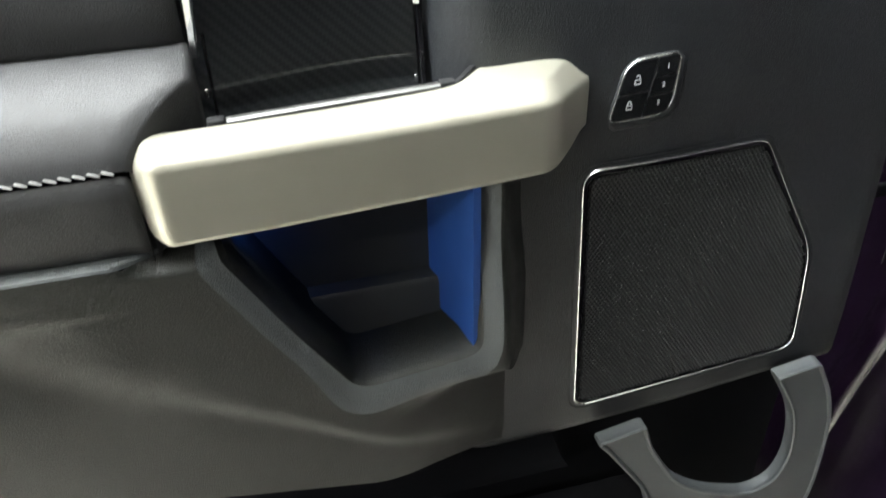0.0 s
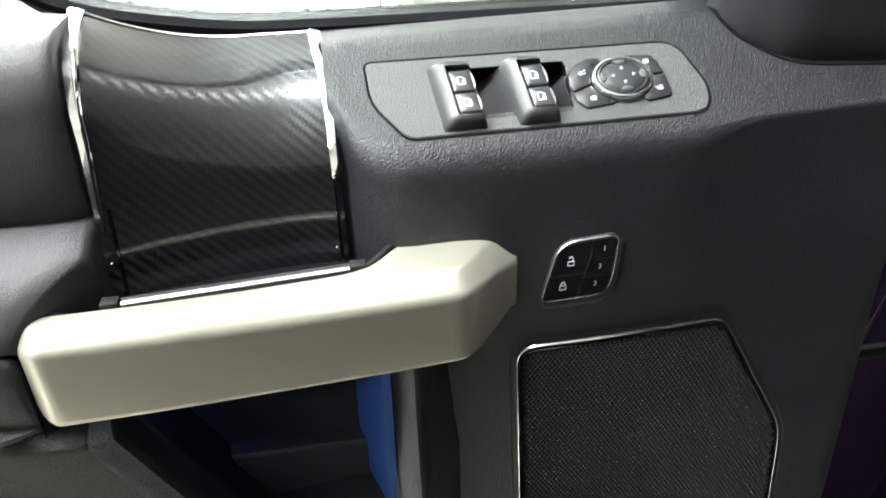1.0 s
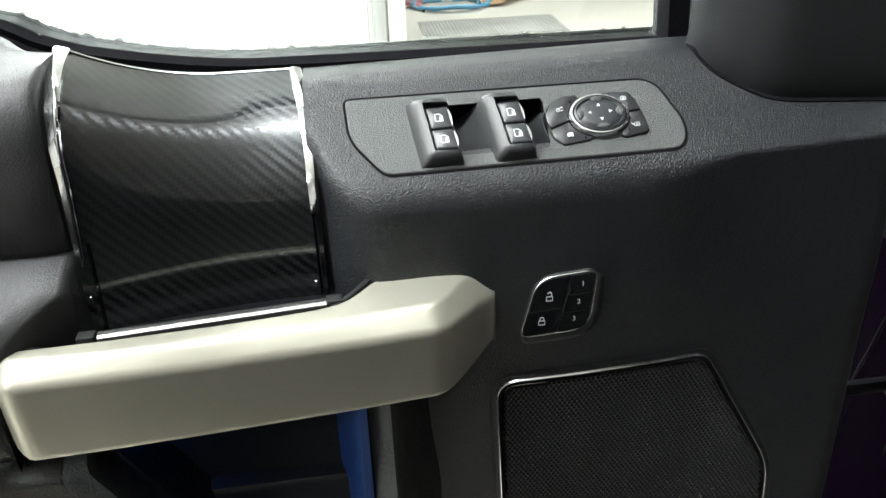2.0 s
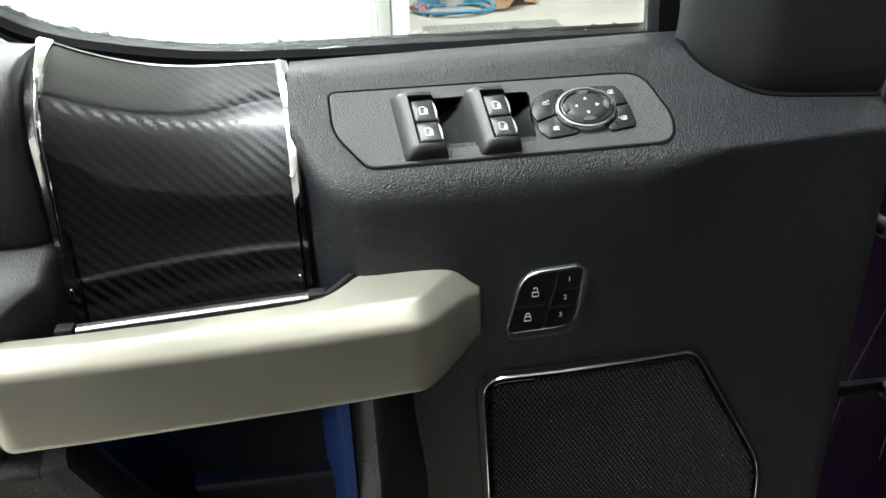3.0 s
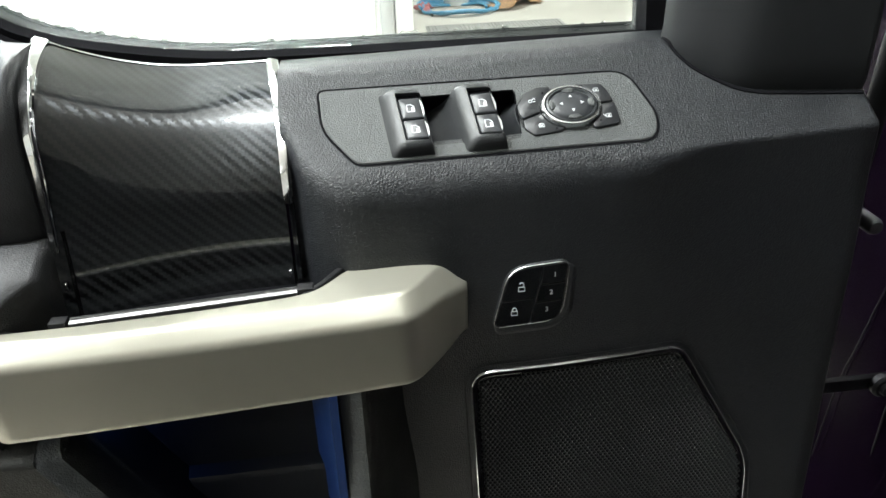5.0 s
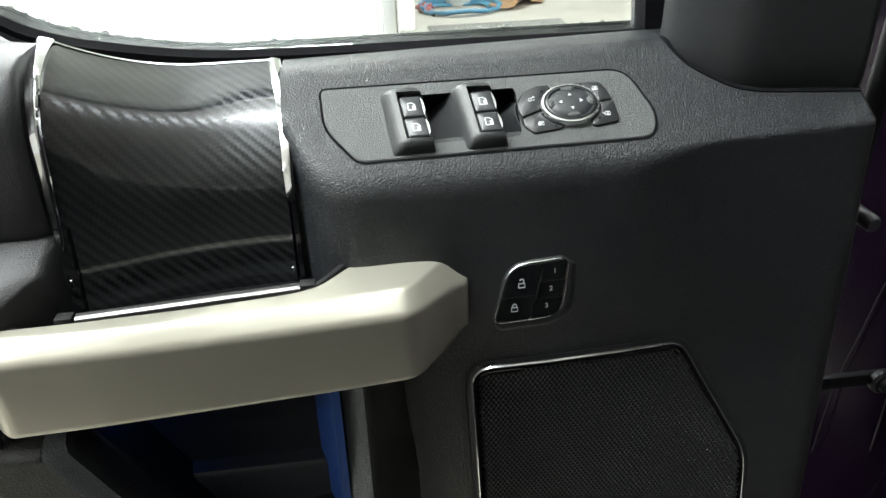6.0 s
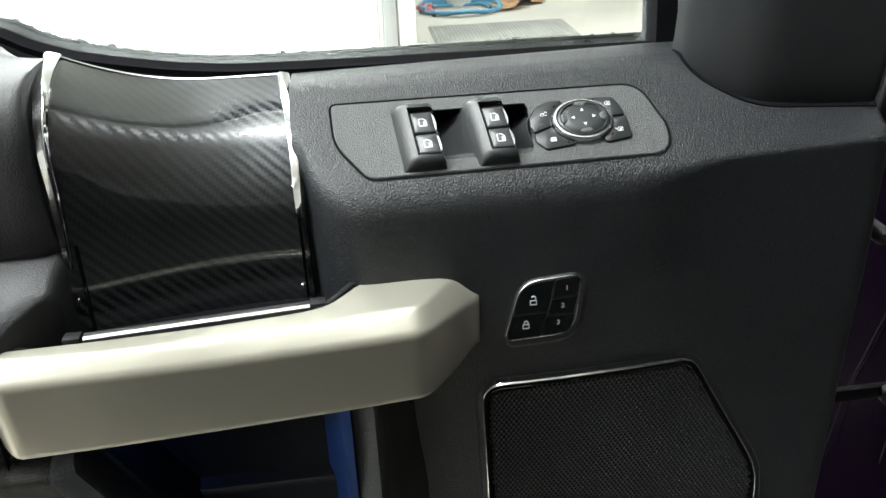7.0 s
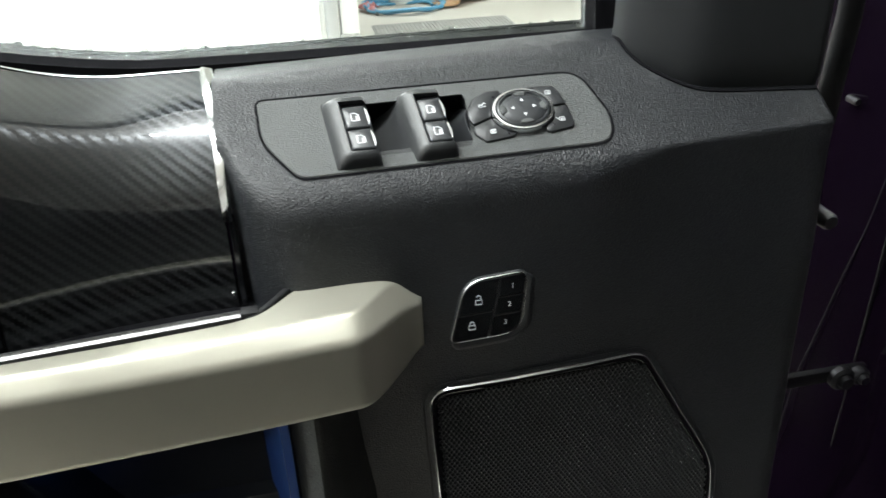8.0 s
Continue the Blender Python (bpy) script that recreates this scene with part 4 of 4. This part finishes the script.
for sym, (corners, a0, a1) in enumerate(BUTTON_SHAPES):
    pts = [Vector(p) for p in corners]
    rest = [around(0.0217, lerp(a0, a1, k / 10)) for k in range(11)]
    near = rest if (rest[0] - pts[-1]).length < (rest[-1] - pts[-1]).length else rest[::-1]
    loop = even(round_poly(pts + near, 0.0012, 3), 80, True)
    b = part("mirror_button", pill(loop, on_top, -0.001, 0.0028 if sym < 2 else 0.0032, 0.0007), M_SMOOTH, switches)
    c = sum(loop, Vector((0, 0))) / len(loop)
    c = c + (c - KC).normalized() * 0.001
    shape = [[(-0.0018, -0.0012), (-0.0018, 0.001), (-0.0008, 0.0018), (0.0018, 0.0016), (0.0018, -0.0012), (-0.0018, -0.0012)]]
    if sym == 1:
        shape += [[(-0.0014, -0.001), (0.0014, 0.0014)], [(-0.0014, 0.0012), (0.0014, -0.001)]]
    if sym in (2, 3):
        shape += [[(-0.0008, -0.0004), (0.0010, -0.0004)], [(-0.0008, 0.0004), (0.0010, 0.0006)]]
    if sym == 3:
        shape += [[(-0.0018, 0.0), (-0.003, 0.0006), (-0.0034, 0.0016)]]
    if sym == 0:
        shape = [arc_line(-0.0012, -0.0008, 0.0012, 0, 350, 10), [(0.0, 0.0), (0.0016, 0.0018), (0.0024, 0.0006)], [(0.0004, -0.0016), (0.0022, -0.0012)]]
    part("mirror_symbol", strokes(shape, 0.00022, lambda u, v, n, c=c: on_top(c.x + u, c.y + v, n), 0.0027, 0.00345), M_MARK, b)
    d = around(0.0246, lerp(a0, a1, 0.15 if sym in (1, 2) else 0.8))
    part("indicator", stack([(disc(0.0006, 10, d.x, d.y), 0.003), (disc(0.0006, 10, d.x, d.y), 0.0037)], on_top), M_DARK, b)
knob = part("mirror_knob", stack([(oval(0.0182, 48), 0.001), (oval(0.0178, 48), 0.0066), (oval(0.0166, 48), 0.0070), (oval(0.0155, 48), 0.0058), (oval(0.0142, 48), 0.0068), (oval(0.010, 48), 0.0074), (oval(0.0005, 48), 0.0076)], on_top), M_BUTTON, switches, "round black mirror control knob")
part("chrome_ring", stack([(oval(0.0211, 56), 0.0), (oval(0.0210, 56), 0.0054), (oval(0.0204, 56), 0.0064), (oval(0.0190, 56), 0.0065), (oval(0.0183, 56), 0.0055), (oval(0.0182, 56), 0.003)], on_top, (False, False)), M_SATIN, knob, "bright chrome ring")
for k in range(4):
    a = 90 * k
    grip = even(round_poly([around(0.0160, a - 20), around(0.0164, a), around(0.0160, a + 20), around(0.0118, a + 14), around(0.0112, a), around(0.0118, a - 14)], 0.0012, 3), 40, True)
    part("grip", pill(grip, on_top, 0.005, 0.0078, 0.0008), M_SAND, knob, "pale finger grip")
    c = around(0.0072, a)
    tri = [Vector((c.x + 0.0015 * math.cos(radians(a + q)), c.y + 0.0015 * math.sin(radians(a + q)))) for q in (0, 125, 235)]
    part("arrow", stack([(tri, 0.0070), (tri, 0.0079)], on_top), M_MARK, knob)


# ---- window, seals and mirror corner ----
def belt(x):
    """How far the window's lower edge rises towards the rear."""
    return table(x, [-0.34, -0.1, 0.004, 0.039, 0.078, 0.119, 0.16, 0.51], [0.13, 0.068, 0.034, 0.0195, 0.011, 0.0045, 0.001, 0.0])


bx = list(np.linspace(-0.34, 0.0, 14)) + list(np.linspace(0.01, 0.17, 24)) + list(np.linspace(0.19, 0.500, 16))
soft_belt = [float(v) for v in np.convolve(np.pad([belt(x) for x in bx], 2, mode="edge"), np.ones(5) / 5, "valid")]
drop_r = [table(x, [0.0, 0.10, 0.23, 0.5], [0.0022, 0.0022, 0.0042, 0.0055]) for x in bx]
wet_z = [1.3104 + b - 0.35 * d for b, d in zip(soft_belt, drop_r)]
part("outer_seal", sweep([(x, 0.627, z) for x, z in zip(bx, wet_z)], [(-0.013, -0.02), (0.010, -0.02), (0.010, 0.0015), (0.008, 0.003), (0.004, 0.0022), (0.003, 0.0012), (-0.010, 0.0), (-0.013, -0.002)], (0, 1, 0)), M_WETRUB, door, "wet grey outer window seal with water drops", 25)
part("inner_seal", sweep([(x, 0.598, 1.3130 + b - d) for x, b, d in zip(bx, soft_belt, drop_r)], [(-0.006, -0.02), (0.007, -0.02), (0.007, 0.003), (0.004, 0.0045), (-0.002, 0.002), (-0.006, 0.001)], (0, 1, 0)), M_DARK, door, "black rubber inner window seal")
part("seal_ledge", sheet([[(x, 0.603, 1.3115 + b - d), (x, 0.593, 1.310 + b - d), (x, 0.582, 1.303 + b * 0.95 - d), (x, 0.570, 1.296 + b * 0.85 - d), (x, 0.567, 1.27)] for x, b, d in zip(bx, soft_belt, drop_r)]), M_DARK, door)
glass = part("window_pane", sheet([[(x, 0.6125, 1.29 + b), (x, 0.640, 1.50), (x, 0.70, 1.80)] for x, b in [(x if x < 0.49 else 0.511, b) for x, b in zip(bx, soft_belt)]]), M_GLASS, door, "clear side window glass, wound up")
glass.visible_shadow = False
thicken(glass, 0.004)
part("window_channel", sweep([(0.5045, 0.612, 1.285), (0.5025, 0.63, 1.42), (0.498, 0.66, 1.6), (0.492, 0.70, 1.8)], [(-0.009, -0.02), (0.008, -0.02), (0.008, 0.016), (0.004, 0.02), (-0.004, 0.02), (-0.009, 0.012)], (1, 0, 0)), M_DARK, door, "black window guide channel")
part("window_frame", sweep([(0.527, 0.598, 1.28), (0.525, 0.615, 1.42), (0.52, 0.645, 1.6), (0.514, 0.685, 1.8)], [(-0.012, -0.02), (0.022, -0.02), (0.022, 0.012), (0.008, 0.018), (-0.009, 0.016), (-0.012, 0.01)], (1, 0, 0)), M_SMOOTH, door, "dark grey window frame")
for fy, fz0, fz1 in ((0.70, 1.78, 1.86),):
    part("window_header", box(-0.34, 0.53, fy - 0.02, fy + 0.03, fz0, fz1, 0.01), M_SMOOTH, door)
part("rear_frame", box(-0.40, -0.33, 0.60, 0.66, 1.36, 1.86, 0.01), M_SMOOTH, door)

SAIL = curve_points([(0.4925, 0.556, 0), (0.4945, 0.538, 0), (0.502, 0.5245, 0), (0.513, 0.5145, 0), (0.529, 0.504, 0), (0.546, 0.499, 0), (0.575, 0.4965, 0), (0.6225, 0.4935, 0)], 40)
rows = []
for p in SAIL:
    col = []
    for t in (0, 0.01, 0.03, 0.08, 0.2, 0.4, 0.7, 1.0):
        h = 0.30 * t
        q = Vector((p.x, p.y))
        z = plane_z(p.x, p.y) + 0.0012 + h
        lift = 0.0025 * (1 - min(1, t / 0.03))
        col.append((q.x + 0.012 * t, q.y + lift + 0.005 * t + 0.05 * t * t, z))
    rows.append(col)
rows.append([(p[0] + 0.002, p[1] + 0.004, p[2]) for p in rows[-1]])
rows.append([(p[0] + 0.002, p[1] + 0.05, p[2]) for p in rows[-1]])
part("mirror_cover", sheet(rows), M_COVER, door, "smooth black cover behind the wing mirror", 70)
seam = [Vector((p.x, p.y - 0.0004, plane_z(p.x, p.y) + 0.0002)) for p in SAIL]
part("cover_seam", sweep(seam, [(-0.0012, -0.0006), (0.0012, -0.0006), (0.0012, 0.0004), (-0.0012, 0.0004)], (0, -0.85, -0.5)), M_DARK, door)

# steel shell of the door behind the trim
part("door_shell", box(-0.42, 0.655, 0.535, 0.66, 0.2, 1.285, 0.008), M_BODY, door, "dark painted steel door shell")
part("front_seal", sweep(curve_points([(0.668, 0.565, 0.4), (0.678, 0.565, 0.9), (0.686, 0.565, 1.15), (0.695, 0.57, 1.26), (0.700, 0.576, 1.36), (0.705, 0.61, 1.6)], 30), [(p.x, p.y) for p in disc(0.0095, 14)], (0, 1, 0)), M_RUBBER, door, "black rubber door seal")

# map pocket and bottle holder at the bottom
ARM = [Vector(p) for p in ((0.357, 0.803), (0.409, 0.814), (0.420, 0.779), (0.456, 0.714), (0.496, 0.681), (0.557, 0.657), (0.587, 0.668), (0.597, 0.704), (0.592, 0.751), (0.580, 0.790), (0.549, 0.842), (0.598, 0.850), (0.623, 0.803), (0.638, 0.755), (0.645, 0.688), (0.648, 0.623), (0.62, 0.52), (0.46, 0.50), (0.435, 0.66), (0.421, 0.708), (0.370, 0.787))]
arm = even(round_poly(ARM, [0.005, 0.004, 0.01, 0.02, 0.03, 0.03, 0.02, 0.02, 0.02, 0.02, 0.003, 0.004, 0.02, 0.02, 0.03, 0.03, 0.03, 0.03, 0.02, 0.02, 0.01], 4), 240, True)
pocket = part("bottle_holder", plate(arm, [], lambda u, v, n: (u, 0.425 - n, v), -0.014, -0.001), M_GREYRIM, door, "dark grey bottle holder in the lower door", 30)
part("holder_lip", stack([(arm, -0.004), (arm, 0.0), (offset_poly(arm, 0.0015), 0.0015), (offset_poly(arm, 0.004), 0.0005), (offset_poly(arm, 0.005), -0.003)], lambda u, v, n: (u, 0.425 - n, v), (False, False)), M_GREYRIM, pocket)
# near-black colour stands in for the shade within the pocket
part("pocket_back", sheet([[(x, 0.508 - 0.018 * math.cos((x - 0.1) * 5), z) for z in (0.22, 0.6, 0.84)] for x in np.linspace(-0.42, 0.655, 30)]), M_DARK, door, "inside of the map pocket, coloured black for its shade", 80)
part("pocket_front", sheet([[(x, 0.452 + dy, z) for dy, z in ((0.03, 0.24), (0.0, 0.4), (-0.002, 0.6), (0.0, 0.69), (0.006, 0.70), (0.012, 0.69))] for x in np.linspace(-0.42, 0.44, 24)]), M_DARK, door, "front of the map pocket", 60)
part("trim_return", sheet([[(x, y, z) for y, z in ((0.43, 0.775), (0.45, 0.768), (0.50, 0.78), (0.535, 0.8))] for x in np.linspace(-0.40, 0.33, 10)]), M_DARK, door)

# check strap and bolt between door and body
strap = thing("door_check_strap", "steel door check strap with bolted joint, darkened as in shade", "door hardware")
part("strap", box(0.66, 0.79, 0.548, 0.556, 0.951, 0.966, 0.002), M_DULL, strap)
for px, pr in ((0.759, 0.013), (0.779, 0.010)):
    part("bolt", stack([(disc(pr, 20, px, 0.958), 0), (disc(pr, 20, px, 0.958), 0.006), (disc(pr * 0.8, 20, px, 0.958), 0.009), (disc(pr * 0.6, 20, px, 0.958), 0.009), (disc(pr * 0.5, 20, px, 0.958), 0.014)], lambda u, v, n: (u, 0.548 - n, v)), M_DULL, strap)
pin = thing("hinge_bolt", "small bright steel hinge bolt", "bolt")
part("head", stack([(disc(0.008, 20, 0.702, 1.142), -0.03), (disc(0.008, 20, 0.702, 1.142), 0.0), (disc(0.006, 20, 0.702, 1.142), 0.004), (disc(0.002, 20, 0.702, 1.142), 0.005)], lambda u, v, n: (u, 0.545 - n, v)), M_STEEL, pin)

# the truck's body beside the open door
truck = thing("truck_body", "dark glossy painted truck body beside the open door", "truck")
PLAN = curve_points([(0.67, 0.90, 0), (0.70, 0.80, 0), (0.75, 0.72, 0), (0.785, 0.66, 0), (0.805, 0.615, 0), (0.82, 0.56, 0), (0.85, 0.45, 0), (0.86, 0.30, 0), (0.875, 0.0, 0), (0.92, -0.4, 0)], 60)
rows = []
for p in PLAN:
    rows.append([(p.x + 0.02 * math.sin(z * 5.2) - 0.10 * sstep(0.85, 0.45, z), p.y + 0.01 * math.sin(z * 9), z) for z in np.linspace(0.02, 1.9, 44)])
part("hinge_pillar", sheet(rows), M_BODY, truck, "dark glossy painted door pillar", 80)
part("pillar_seal", sweep(curve_points([(0.80, 0.575, 0.35), (0.80, 0.575, 0.9), (0.795, 0.58, 1.2), (0.785, 0.60, 1.5), (0.77, 0.66, 1.85)], 40), [(p.x, p.y) for p in disc(0.0016, 10)], (0, 1, 0)), M_RUBBER, truck, "black rubber door seal")
part("seam", sweep(curve_points([(0.805, 0.598, 1.20), (0.797, 0.603, 1.10), (0.788, 0.610, 1.03), (0.782, 0.620, 0.95), (0.778, 0.628, 0.89), (0.772, 0.630, 0.78)], 40), [(p.x, p.y) for p in disc(0.0009, 8)], (0, 1, 0)), M_RUBBER, truck, "sealed seam of the door pillar")
part("hinge_pin", stack([(disc(0.004, 16, 0.782, 1.212), 0), (disc(0.004, 16, 0.782, 1.212), 0.012), (disc(0.003, 16, 0.782, 1.212), 0.014)], lambda u, v, n: (u, 0.652 - n, v)), M_DULL, truck, "steel hinge pin, darkened as in shade")
# unseen slab at roof height, added to darken the trim's right
ROOF_BLOCKER = [Vector(p) for p in ((0.55, 0.74), (0.66, 0.35), (0.98, -0.2), (1.15, -2.4), (2.4, -2.4), (2.4, 0.5))]
part("roof_blocker", plate(even(round_poly(ROOF_BLOCKER, 0.08, 4), 60, True), [], put_xy, 1.86, 1.93), M_DARK, truck, "unseen dark slab at roof height that blocks light")
# unseen block, added to cut off light from the right
part("right_blocker", plate([Vector(p) for p in ((1.0, 0.1), (1.2, -2.4), (2.4, -2.4), (2.4, 0.4))], [], put_xy, 0.0, 1.855), M_DARK, truck, "unseen dark block on the cab's side that shapes light")
# unseen block behind the camera, added for the carbon's dark reflection
part("rear_blocker", plate([Vector(p) for p in ((0.9, -0.35), (0.2, -0.85), (-0.95, -1.75), (-0.6, -2.9), (1.6, -2.4), (2.3, 0.0))], [], put_xy, 0.0, 1.38), M_DARK, truck, "unseen dark block on the cab's side that shapes light")

# unseen low slab, added to keep light off the lower door
part("low_blocker", plate([Vector(p) for p in ((0.88, -0.22), (-0.1, -0.25), (-1.3, -1.1), (-1.4, -2.0), (1.5, -2.3))], [], put_xy, 0.0, 0.72), M_DARK, truck, "unseen low dark slab that blocks light from below")

# water drops on the window edge
rng = random.Random(11)
bm = bmesh.new()


def drop(x, y, z, r, up, squash=0.6):
    m = Vector(up).normalized().to_track_quat("Z", "Y").to_matrix().to_4x4()
    bmesh.ops.create_icosphere(bm, subdivisions=2, radius=r, matrix=Matrix.Translation((x, y, z)) @ m @ Matrix.Diagonal((1.25, 1.0, squash, 1)))


for k in range(90):
    x = rng.uniform(-0.05, 0.5) if k % 3 else rng.uniform(0.0, 0.2)
    b = float(np.interp(x, bx, wet_z))
    s = rng.random()
    if s < 0.45:
        drop(x, 0.634, b + 0.0034, rng.uniform(0.0013, 0.0029), (0, -0.3, 1), 0.85)
    else:
        yy = rng.uniform(0.618, 0.634)
        drop(x, yy, b + 0.002 * (yy - 0.617) / 0.018, rng.uniform(0.0010, 0.0023), (0, -0.2, 1), 0.45)
for x, z in ((0.484, 1.349), (0.487, 1.346)):
    drop(x, 0.6185, z, 0.0010, (0, -1, 0.2), 0.4)
me = bpy.data.meshes.new("water_drops")
bm.to_mesh(me)
bm.free()
me.materials.append(M_WATER)
smooth(me, 180)
tagged(new("water_drops", me), "clear water drops along the wet window edge", "water drops", kind="stuff")
